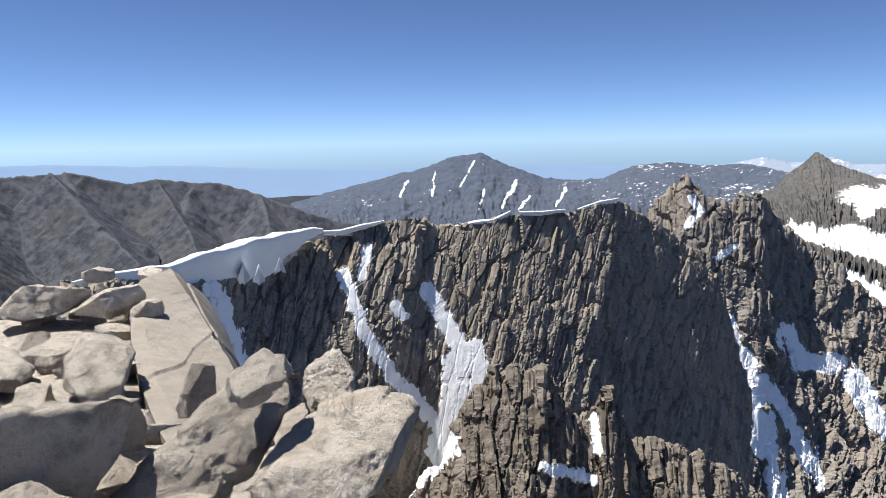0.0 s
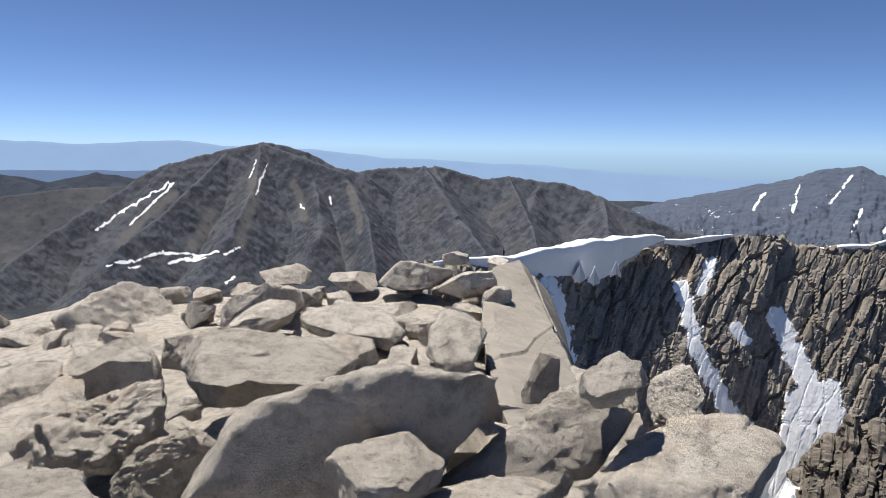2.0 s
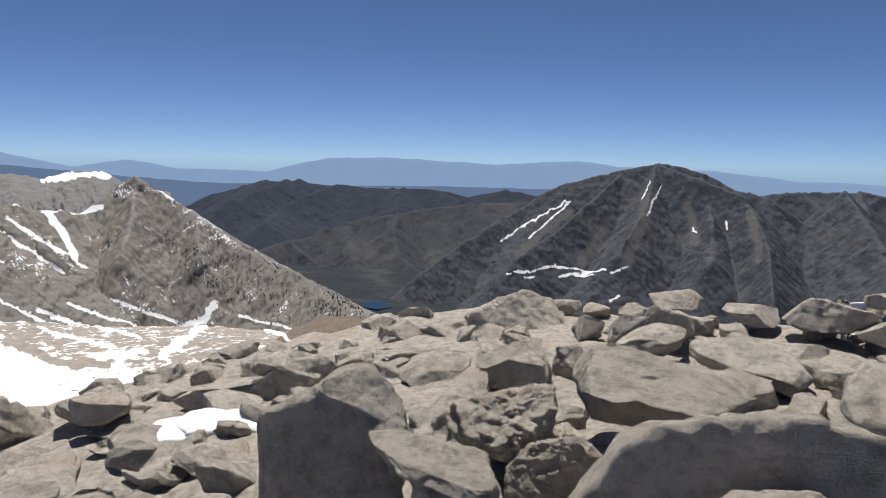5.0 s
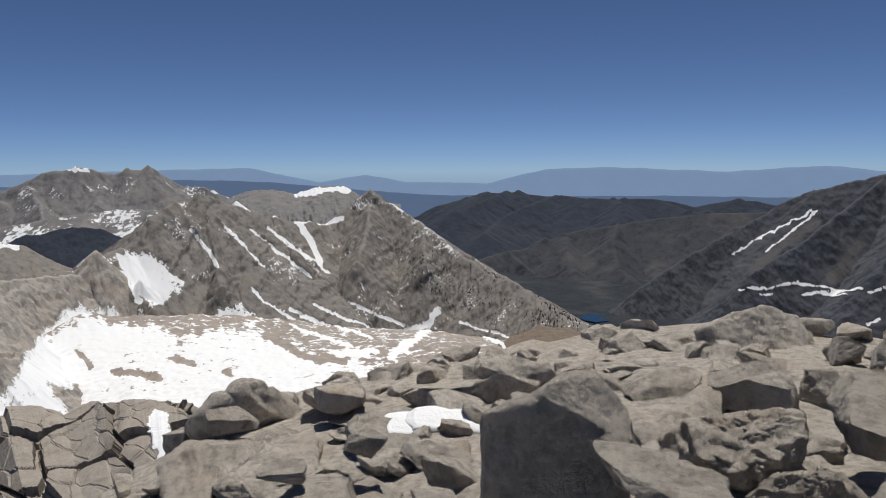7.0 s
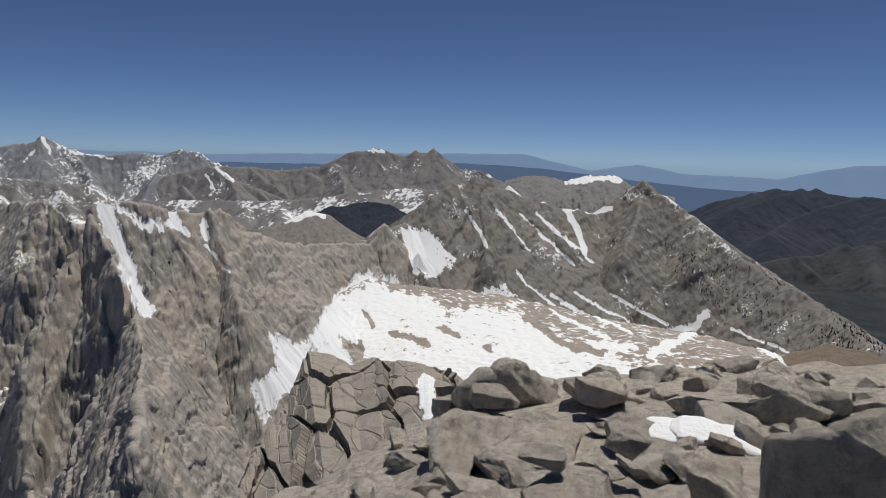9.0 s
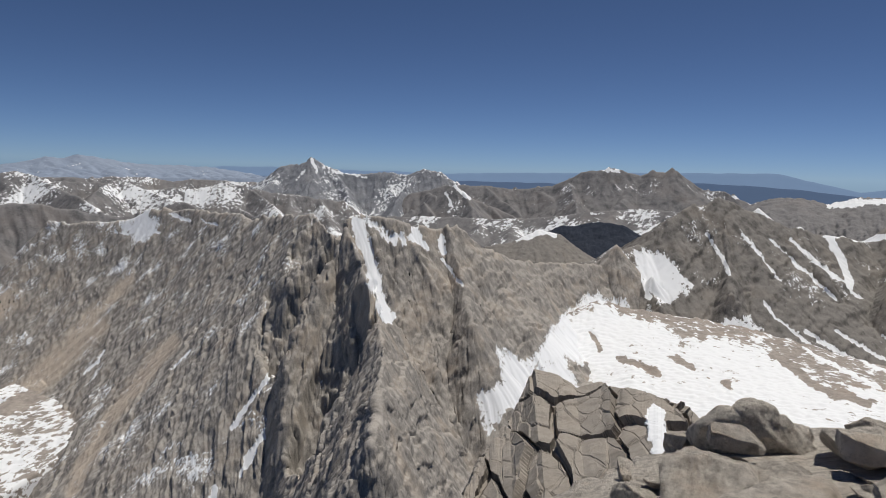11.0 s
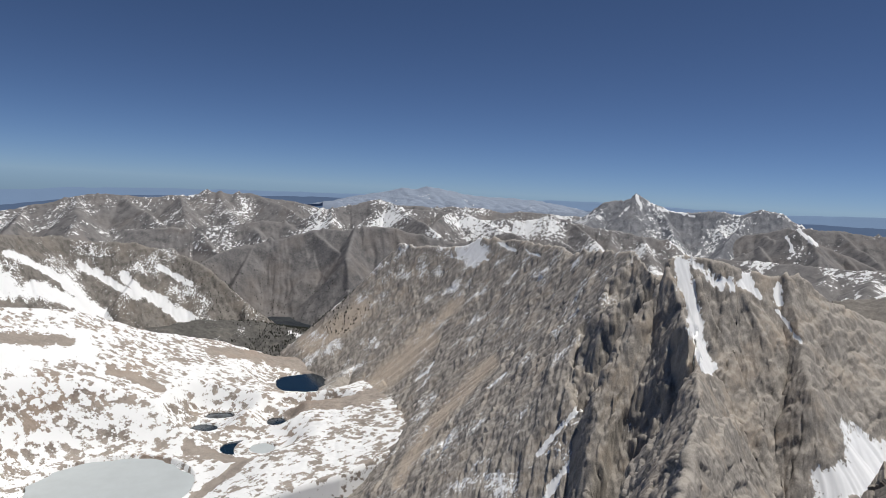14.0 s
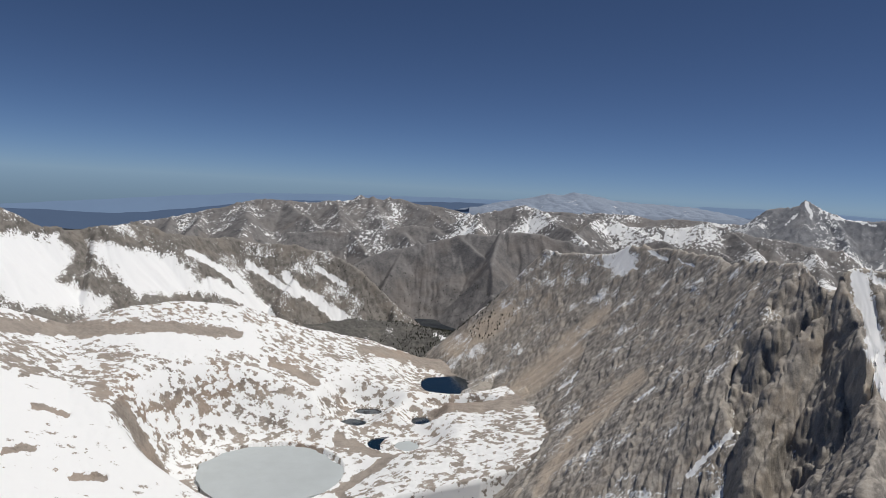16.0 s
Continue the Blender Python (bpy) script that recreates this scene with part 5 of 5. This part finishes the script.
granite = boulder_rock("weathered summit granite", (0.38, 0.342, 0.3), (0.7, 0.64, 0.572), (0.62, 0.505, 0.4))
nb_, nr = 300, 120
gb, gr = np.linspace(-180, 180, nb_), np.geomspace(0.02, 34, nr)
GB, GR = np.meshgrid(gb, gr, indexing="ij")
gp = at(GB, GB * 0, GR)
brink = np.interp(GB, (-180, -60, 0, 12, 25, 60, 100, 118, 130, 180), (3, 2.2, 2.6, 5, 10.5, 13, 11.5, 7, 3, 3))
fall = np.interp(GB, (-180, -20, 0, 30, 60, 95, 120, 180), (0.1, 0.3, 0.12, 0.03, 0.06, 0.17, 0.3, 0.1))
gp[..., 2] = -1.95 - fall * GR - 1.3 * np.clip(GR - brink, 0, None) - 0.2 * fbm(gp.reshape(-1, 3) / 0.8, 5, 5).reshape(GB.shape)
summit_mesh = mesh_of("summit_ground", gp.reshape(-1, 3), grid_faces(nb_, nr), np.stack([gp[..., 0].ravel(), gp[..., 1].ravel()], -1), snow=np.zeros(nb_ * nr))
summit_mesh.materials.append(granite)
tagged(new("summit_ground", summit_mesh), "gritty tan ground between summit boulders", "ground", kind="structure")


def sphere_grid(n):
    """Points and faces of a cube blown up to a rounded box, n pieces along an edge."""
    pts, faces, seen = [], [], {}
    for axis in range(3):
        for side in (-1, 1):
            idx = {}
            for i in range(n + 1):
                for j in range(n + 1):
                    q = [0, 0, 0]
                    q[axis], q[(axis + 1) % 3], q[(axis + 2) % 3] = side * n, 2 * i - n, 2 * j - n
                    key = tuple(q)
                    if key not in seen:
                        seen[key] = len(pts)
                        pts.append([c / n for c in key])
                    idx[i, j] = seen[key]
            for i in range(n):
                for j in range(n):
                    f = [idx[i, j], idx[i + 1, j], idx[i + 1, j + 1], idx[i, j + 1]]
                    faces.append(f if side > 0 else f[::-1])
    return np.array(pts, float), np.array(faces)


BOX = {n: sphere_grid(n) for n in (16, 26, 56)}


def boulder_mesh(name, w, dep, h, seed, square=0.5, pits=0.5, n=26, facets=9):
    """One boulder: a rounded box cut by random flat faces, worn at the edges, with pits and grain."""
    pts, faces = BOX[n]
    r = np.random.default_rng(seed)
    pts = pts + 0.2 * np.stack([fbm(pts * 1.1 + 9 * k + seed, 2, seed + k) for k in range(3)], -1)
    p = pts * square + pts / np.linalg.norm(pts, axis=1)[:, None] * (1 - square)
    for k in range(facets):
        d = r.normal(size=3)
        d /= np.linalg.norm(d)
        reach = p @ d
        over = reach - r.uniform(0.5, 0.86) * reach.max()
        p -= np.where(over > 0, over, 0)[:, None] * d
    p /= np.abs(p).max(0)
    size = (w * dep * h) ** (1 / 3)
    p = p * np.array([w, dep, h]) / 2
    nrm = p / (np.linalg.norm(p, axis=1)[:, None] + 1e-9)
    bump = 0.03 * fbm(p / (0.5 * size) + seed, 3, seed) + 0.05 * pits * fbm(p / (0.2 * size) + seed, 5, seed + 3, 0.68) - 0.05 * pits * np.clip(fbm(p / (0.3 * size), 3, seed + 7, 0.5, True) - 0.4, 0, 1)
    p = p + nrm * (bump * size)[:, None]
    me = mesh_of(name, p, faces, np.stack([p[:, 0], p[:, 2]], -1), snow=np.zeros(len(p)))
    me.materials.append(granite)
    return me


boulder_count = 0


def boulder(b, e, d, w, h, depth=0.8, turn=0.0, tilt=0.0, lean=0.0, square=0.8, pits=0.6, label="weathered pale granite boulder on the summit", facets=10, flat=1.0):
    """A boulder whose middle shows at bearing b and elevation e; turn about the upright, tilt sideways (clockwise as seen from the station), lean towards the station."""
    global boulder_count
    boulder_count += 1
    me = boulder_mesh("boulder", w, w * depth, h * flat, 100 + boulder_count, square * 0.75, pits, 56 if d < 6 else 26, facets)
    place = at(b, e, d)
    ob = tagged(new("boulder", me), label, "boulder", "summit boulders")
    ob.matrix_world = Matrix.Translation(place) @ pose(0, 0, 0, 0, 0, b) @ pose(0, 0, 0, lean, tilt, turn)
    return ob


BLOCKS = []


def block(outline, d, thick, lean=0.3, swing=0.0, pits=0.5, label="weathered pale granite boulder on the summit", edge=10.0, chips=14):
    """An angular boulder shaped to its outline in the camera's view: the corners of that outline as (bearing,
    elevation), the distance of its broad face, the thickness behind it;
    lean: how far the face lies back for each metre up, swing: for each metre to the right."""
    global boulder_count
    boulder_count += 1
    seed = 900 + boulder_count
    ring = np.array(outline, float)
    mid = ring.mean(0)
    x, z = mid[0] - ring[:, 0], ring[:, 1] - mid[1]
    z = np.where(z < 0, z * 1.12, z)
    pts, faces = BOX[56 if d < 6 else 26]
    q = pts / ((np.abs(pts) ** edge).sum(1) ** (1 / edge))[:, None]
    ang, rho = np.arctan2(q[:, 2], q[:, 0]), np.maximum(np.abs(q[:, 0]), np.abs(q[:, 2]))
    c, s = np.cos(ang), np.sin(ang)
    reach = np.zeros(len(q))
    for k in range(len(x)):
        x0, z0, x1, z1 = x[k - 1], z[k - 1], x[k], z[k]
        den = c * (z1 - z0) - s * (x1 - x0)
        den = np.where(np.abs(den) < 1e-9, 1e-9, den)
        t = (x0 * (z1 - z0) - z0 * (x1 - x0)) / den
        u = (x0 * s - z0 * c) / den
        reach = np.where((t > 0) & (u >= -1e-6) & (u <= 1 + 1e-6), np.maximum(reach, t), reach)
    right, up = c * rho * reach, s * rho * reach
    away = d + (q[:, 1] + 1) / 2 * thick + (lean * up + swing * right) * math.radians(d)
    place = at(mid[0], mid[1], d)
    p = at(mid[0] - right, mid[1] + up, away) - place
    r = np.random.default_rng(seed)
    for k in range(chips):
        way = r.normal(size=3)
        way /= np.linalg.norm(way)
        far = p @ way
        over = far - (far.min() + r.uniform(0.84, 0.97) * (far.max() - far.min()))
        p -= np.where(over > 0, over, 0)[:, None] * way
    size = (np.ptp(x) * np.ptp(z) * math.radians(d) ** 2 * thick) ** (1 / 3)
    nrm = p - p.mean(0)
    nrm /= np.linalg.norm(nrm, axis=1)[:, None] + 1e-9
    bump = 0.085 * fbm(p / (0.45 * size) + seed, 4, seed, 0.6) + (0.02 + 0.03 * pits) * fbm(p / (0.16 * size) + seed, 5, seed + 3, 0.7) - 0.06 * pits * np.clip(fbm(p / (0.3 * size), 3, seed + 7, 0.5, True) - 0.45, 0, 1)
    p = p + nrm * (bump * size)[:, None]
    me = mesh_of("boulder", p, faces, np.stack([p[:, 0], p[:, 2]], -1), snow=np.zeros(len(p)))
    me.materials.append(granite)
    ob = tagged(new("boulder", me), label, "boulder", "summit boulders")
    ob.matrix_world = Matrix.Translation(place)
    BLOCKS.append((ring[:, 0].min(), ring[:, 0].max(), d, thick))
    return ob


BROWN = "brown shaded granite boulder in the heap"
TAN = "tan angular granite boulder in the heap"
PITTED = "rough pitted granite slab"
block([(19.1, -18.8), (17.8, -17.5), (15.6, -16.3), (13.8, -16.7), (12.8, -17.9), (15.4, -20.2), (17.6, -20.8), (18.8, -20.2)], 2.9, 0.3, 1.38, 0, 0.3, "pale rounded stone perched on a leaning boulder", 3.5)
block([(34.3, -28.4), (27, -24.7), (20.9, -20.1), (17.3, -18.3), (12.8, -17.3), (12.9, -19), (14.7, -22.2), (16.9, -25.4), (19.2, -26.8), (22.9, -29.9), (34.3, -31.2)], 3.05, 0.5, 0.8, 0.0, 0.6, "long leaning granite boulder with a shaded side", 5)
block([(34.7, -28.7), (26.9, -26.4), (22.5, -26.5), (19.1, -26.1), (19.6, -27.4), (21.9, -29.4), (34.7, -30.3)], 2.6, 0.4, 2.46, 0, 0.9, "pale cracked granite slab leaning at the edge")
block([(18.7, -28.8), (15.2, -24), (11.3, -21.1), (5.1, -19.9), (3, -21), (2.3, -22.3), (3.1, -24.2), (6, -27.9), (14.8, -30.4)], 2.8, 0.7, 2.1, 0.1, 0.7, "broad tan granite slab at the cliff edge", 5)
block([(52.3, -27), (47.3, -21.2), (45.1, -20), (41, -19.2), (33.4, -18.1), (28.2, -18.6), (25.7, -19), (27.1, -22.3), (29.5, -24.7), (31.4, -28.9), (43.9, -29.3)], 3.0, 0.55, 0.05, -0.1, 0.25, "large grey boulder with a smooth shaded face", 9, 5)
block([(40.6, -25.1), (39.3, -24.1), (32.9, -23), (30.4, -24.8), (30.9, -26.7), (34.8, -28.7), (39.6, -28.4)], 2.45, 0.4, 1.92, 0, 0.5, "small pale angular granite boulder")
block([(50.7, -17), (49.4, -14.8), (46.4, -14.6), (40.1, -15.8), (35.3, -18.4), (40.2, -19.6), (44.3, -20.4), (49.2, -20.1)], 4.8, 0.8, 2.64, 0, 0.9, "pale flat-topped granite boulder in full sun")
block([(40.9, -14.2), (37.9, -12.7), (33.6, -13.9), (32.3, -15.5), (33.6, -16.9), (37, -15.9), (40.5, -15.4)], 7.1, 0.8, 1.92)
block([(40.4, -16.3), (38, -15.4), (35.2, -16), (34.5, -17.8), (36.1, -18.7), (39.5, -17.6)], 6.3, 0.6, 1.74)
block([(34.4, -11.4), (32.4, -9.5), (28.1, -10.3), (27.6, -11.1), (29.1, -11.9), (32.9, -11.9)], 9.6, 1.0, 0.84, 0, 0.4, "flat slab on top of the boulder heap")
block([(59.1, -12.8), (57.6, -12), (54.3, -10.4), (50.9, -11.2), (49.9, -12.8), (52.3, -15.4), (56.7, -16.2), (58.5, -14.7)], 10, 1.2, 0.75, 0.4, 0.7, "large pointed tan boulder at the summit edge")
block([(52.1, -18), (51.6, -15), (49.3, -14.8), (49, -15.7), (49.9, -17.6), (51, -18.2)], 7.3, 0.6, 0, 0, 0.4, BROWN)
block([(47.3, -14.3), (46.8, -12.4), (43.7, -11.1), (41, -11.7), (40.4, -13.3), (43.3, -15)], 8.7, 0.8, 0.1, 0.2, 0.4, BROWN)
block([(44.1, -10.3), (40.8, -9.7), (39.6, -10.6), (40.4, -11.4), (43.5, -11.2)], 11.1, 0.8, 1.74)
block([(62.6, -21.3), (61, -19.7), (54.2, -18.1), (50.5, -18), (49.2, -19.5), (52.8, -22.3), (56.1, -23.8), (62.3, -22.9)], 4.6, 0.8, 1.1, 0, 1.8, PITTED)
block([(56.6, -24.4), (54.1, -22.5), (49.1, -21.6), (47.4, -22.6), (49.2, -25.6), (52.3, -27.1), (56.4, -26.4)], 4.0, 0.6, 0.4, 0, 1.6, "rough pitted granite boulder")
block([(12.8, -21.3), (12.1, -17.7), (9.2, -16.6), (8.1, -19), (8.4, -21.2), (11, -21.7)], 4.0, 0.4, 1.2, 0.3, 1.2, "tan broken granite rock")
block([(30.6, -17.1), (29.9, -13.4), (26.5, -13.9), (25.4, -15.5), (26.9, -18.7), (29.1, -18.7)], 6.2, 0.6, 1.38, 0, 0.5, TAN)
block([(68.6, -21.8), (65.6, -21.7), (58.4, -23.4), (56.8, -25.8), (57.5, -27.5), (68.3, -24.3)], 3.2, 0.5, 3, 0, 0.8)
block([(77.3, -25.9), (76.9, -19.9), (75.5, -19.4), (69.6, -16.7), (67.2, -16.8), (65.2, -18.6), (64.9, -27.4)], 3.9, 0.6, 0.05, 0.05, 0.2, "big squared boulder with a smooth shaded face", 9, 5)
block([(64.6, -27.4), (64.2, -22.7), (63, -22.2), (57.9, -23.6), (56.5, -27.7)], 3.5, 0.5, 1.56, 0, 0.5)
block([(85.8, -18.9), (77, -17.9), (73.7, -16.1), (70.7, -15.9), (69.4, -17.3), (70.3, -18.6), (77.1, -20.3), (84.3, -19.9)], 8.2, 0.9, 0.15, 0.05, 0.8, "long low boulder at the summit edge")
block([(70.5, -16.6), (69.3, -15.4), (66.1, -15.2), (61.5, -15.7), (61.4, -17.1), (64.8, -17.7), (68.4, -17.4)], 9.6, 0.8, 0.1, 0, 0.8, BROWN)
block([(64.4, -21.4), (61.8, -19.4), (59, -16.8), (57.5, -17.3), (57.5, -19.3), (59.5, -21), (62.8, -22)], 6.2, 0.7, 1.74, 0.2)
block([(65.1, -17.7), (61.2, -15.5), (58.3, -16), (59.3, -17.5), (63.1, -18.8)], 7.6, 0.7, 1.92)
block([(101.1, -19.9), (98.1, -17.3), (95.7, -16.6), (92.9, -17.2), (90.9, -18.7), (91.3, -20.2), (95.5, -21.2), (98.9, -20.7)], 9.75, 1.2, 0.1, 0.1, 0.4, "dark-fronted boulder with a rounded top", 4)
block([(91.5, -19.3), (91, -17.8), (87.4, -16.9), (86, -18.2), (83.5, -19.3), (86.3, -20.6), (89.2, -20.8)], 9.2, 0.9, 1.38, 0.3, 0.5, TAN)
block([(102.9, -21.7), (100.6, -20.4), (98.2, -21), (94.6, -21), (95.3, -22.5), (98.6, -24.2), (99, -25.9), (100.9, -27.2), (102.4, -25.8)], 7.1, 0.9, 1.56, 0, 0.6)
block([(99.3, -24), (94.8, -22.1), (90.7, -20.6), (87.7, -21.7), (88.2, -23.2), (91.8, -24.8), (97.5, -25.4)], 6.9, 0.6, 3.18, 0, 0.9, "thin flat granite slab")
block([(95.1, -26.2), (91.5, -23.9), (87.9, -23.9), (86.9, -26.2), (91.2, -28.3), (94.8, -28.2)], 4.8, 0.5, 2.82, 0, 0.7, "thin flat granite slab")
block([(84.1, -22.4), (81.1, -21.9), (76.7, -23.2), (78.4, -24.3), (82.2, -23.9)], 6.0, 0.5, 1.2)
block([(89.5, -17.2), (88.6, -16.3), (86.8, -16.6), (85.8, -18.2), (88.5, -18.5)], 11.0, 0.7, 0.1, 0, 0.5, BROWN)
boulder(27.5, -9.3, 20.09, 0.84, 0.48, 0.8, 0, 0, 0, 0.6, 0.4, "dark rock in the snow at the cliff edge")
boulder(36.9, -11.2, 10.61, 0.95, 0.31, 0.9, 0, -4, 0)
boulder(43.9, -14.1, 8.12, 0.85, 0.4, 0.8, 10, -6, 10)
boulder(48.6, -13.4, 9.33, 0.44, 0.37, 0.8)
boulder(55.3, -16.9, 7.34, 0.86, 0.53, 0.9, 0, -6, 15, flat=0.8)
boulder(24.4, -12.7, 9.08, 0.41, 0.46, 0.9, 0, 6, 0, 0.8)
boulder(26.9, -11.5, 9.69, 0.88, 0.41, 0.8, 0, -4, 0, 0.8)
boulder(23.8, -10.1, 22.08, 0.83, 0.9, 0.8, 0, 10, 0, 0.8, 0.4, "dark rock in the snow at the cliff edge")
boulder(21.3, -19.3, 4.67, 0.29, 0.46, 0.8, 20, 4, 0, 0.8, 0.6, "small brown upright granite rock")
boulder(26.5, -24.3, 3.69, 0.45, 0.33, 0.9, 0, -10, 8)
boulder(27.3, -21.4, 3.79, 0.29, 0.44, 0.6, 0, 18, 0, 0.85, 0.5, "tan angular granite boulder in the heap")
boulder(74, -17, 8.57, 0.9, 0.45, 0.8, 0, 0, 6, 0.6, 1.0)
boulder(88.4, -18.8, 8.69, 0.72, 0.44, 0.9, 0, 6, 6)
boulder(61, -14.6, 10.65, 0.88, 0.53, 0.8, 0, -4)
boulder(55.3, -17.1, 6.93, 0.74, 0.35, 0.8, 0, 4, 8)
boulder(96.8, -19.5, 9.06, 0.71, 0.4, 0.8, 0, 0, 6, 0.85)
boulder(86.4, -22.2, 5.63, 0.37, 0.27, 0.8, 0, 6, 0, 0.7, 0.8)
boulder(83.4, -20.3, 7.73, 0.71, 0.27, 0.8, 0, 0, 8, flat=0.8)
boulder(78.8, -19.4, 7.81, 0.79, 0.23, 0.8, 0, 0, 8, flat=0.8)
boulder(93.4, -23.6, 5.15, 0.37, 0.21, 0.8, 0, 0, 12, flat=0.8)
boulder(101.4, -27, 6.76, 0.75, 0.55, 0.9, 0, 0, 10)
boulder(63.1, -24, 3.55, 0.29, 0.22, 0.8, 20, 0, 8)

ridge("granite_slab", [(22.4, -9.4, 11.5), (20.9, -12.1, 10), (19.3, -15.3, 8.2), (18, -18, 7), (17.1, -21.1, 6), (16.7, -24.6, 5)], [(25, -10.3, 10.5), (25.6, -14.1, 8.2), (25.3, -17.9, 6.4), (24.2, -21.5, 5.2), (22.1, -25.8, 4.2)], 120, 90, slab_rock, "steep smooth granite slab with long cracks", "rock slab", rough=0.12, size=1.6, jag=0.06, profile=0.9, seed=131,
      far=[(19.7, -12.1, 13), (18.3, -15.7, 11), (16.9, -20.2, 9), (15.8, -24.5, 7.5), (15.1, -28.6, 6)], skirt=-6.0, run=0.1, joints=(4.0, 3.0, 0.03), fine=0.0, ribs=0)

# smaller stones that fill the heap
filler = [boulder_mesh("boulder", 1.0, r.uniform(0.7, 1.0), r.uniform(0.45, 0.75), 300 + k, 0.6, 0.8, 16) for k, r in enumerate([np.random.default_rng(5)] * 14)]
fr = np.random.default_rng(21)
ground_z = lambda b, d: float(-1.95 - np.interp(b, (-180, -20, 0, 30, 60, 95, 120, 180), (0.1, 0.3, 0.12, 0.03, 0.06, 0.17, 0.3, 0.1)) * d)
for k in range(470):
    b, d = fr.uniform(8, 126), 2.4 + 10.0 * fr.uniform() ** 0.75
    if d > float(np.interp(b, (0, 12, 25, 60, 100, 118, 130), (2.6, 5, 10.5, 12.5, 11, 7, 3))):
        continue
    if any(b0 < b < b1 and bd - 0.35 < d < bd + 0.6 * bt for b0, b1, bd, bt in BLOCKS):
        continue
    size = fr.uniform(0.25, 0.62) * (0.6 + d * 0.045)
    ob = tagged(new("boulder", filler[k % 14]), "weathered granite block wedged in the boulder heap", "boulder", "summit boulders")
    place = at(b, 0, d)
    ob.matrix_world = Matrix.Translation((place[0], place[1], ground_z(b, d) + size * fr.uniform(-0.05, 0.15))) @ pose(0, 0, 0, fr.uniform(-14, 20), fr.uniform(-18, 18), fr.uniform(0, 360)) @ Matrix.Diagonal((size, size, size * fr.uniform(0.6, 1.1), 1))

# thin slabs lying like shingles on the west side of the summit
slabs = [boulder_mesh("flat_stone", 1.0, r.uniform(0.6, 0.9), 0.26, 500 + k, 0.75, 0.9, 26, 12) for k, r in enumerate([np.random.default_rng(8)] * 10)]
fr = np.random.default_rng(77)
for k in range(120):
    b, d = fr.uniform(80, 124), 3.0 + 6.2 * fr.uniform() ** 0.9
    if d > float(np.interp(b, (80, 100, 118, 130), (9.5, 9.2, 6.5, 3.4))):
        continue
    if any(b0 < b < b1 and bd - 0.6 < d < bd + 0.8 * bt for b0, b1, bd, bt in BLOCKS):
        continue
    size = fr.uniform(0.4, 0.9) * (0.5 + d * 0.06)
    ob = tagged(new("flat_stone", slabs[k % 10]), "flat weathered granite stone lying on other stones", "stone", "flat summit stones")
    place = at(b, 0, d)
    ob.matrix_world = Matrix.Translation((place[0], place[1], ground_z(b, d) + fr.uniform(0.0, 0.14))) @ pose(0, 0, 0, fr.uniform(-4, 14), fr.uniform(-10, 10), b + fr.uniform(-50, 50)) @ Matrix.Diagonal((size, size, size * fr.uniform(0.7, 1.2), 1))
for bb, ee in [(79.2, -20.5), (81.6, -20.9), (76.8, -20.6)]:
    place = at(bb, ee, 7.4)
    me = boulder_mesh("snow_patch", 0.95, 0.6, 0.14, 640, 0.3, 0.4, 16, 4)
    me.materials[0] = snow_mat
    tagged(new("snow_patch", me), "small leftover snow patch between boulders", "snow patch").matrix_world = Matrix.Translation(place) @ pose(0, 0, 0, 8, 0, bb)
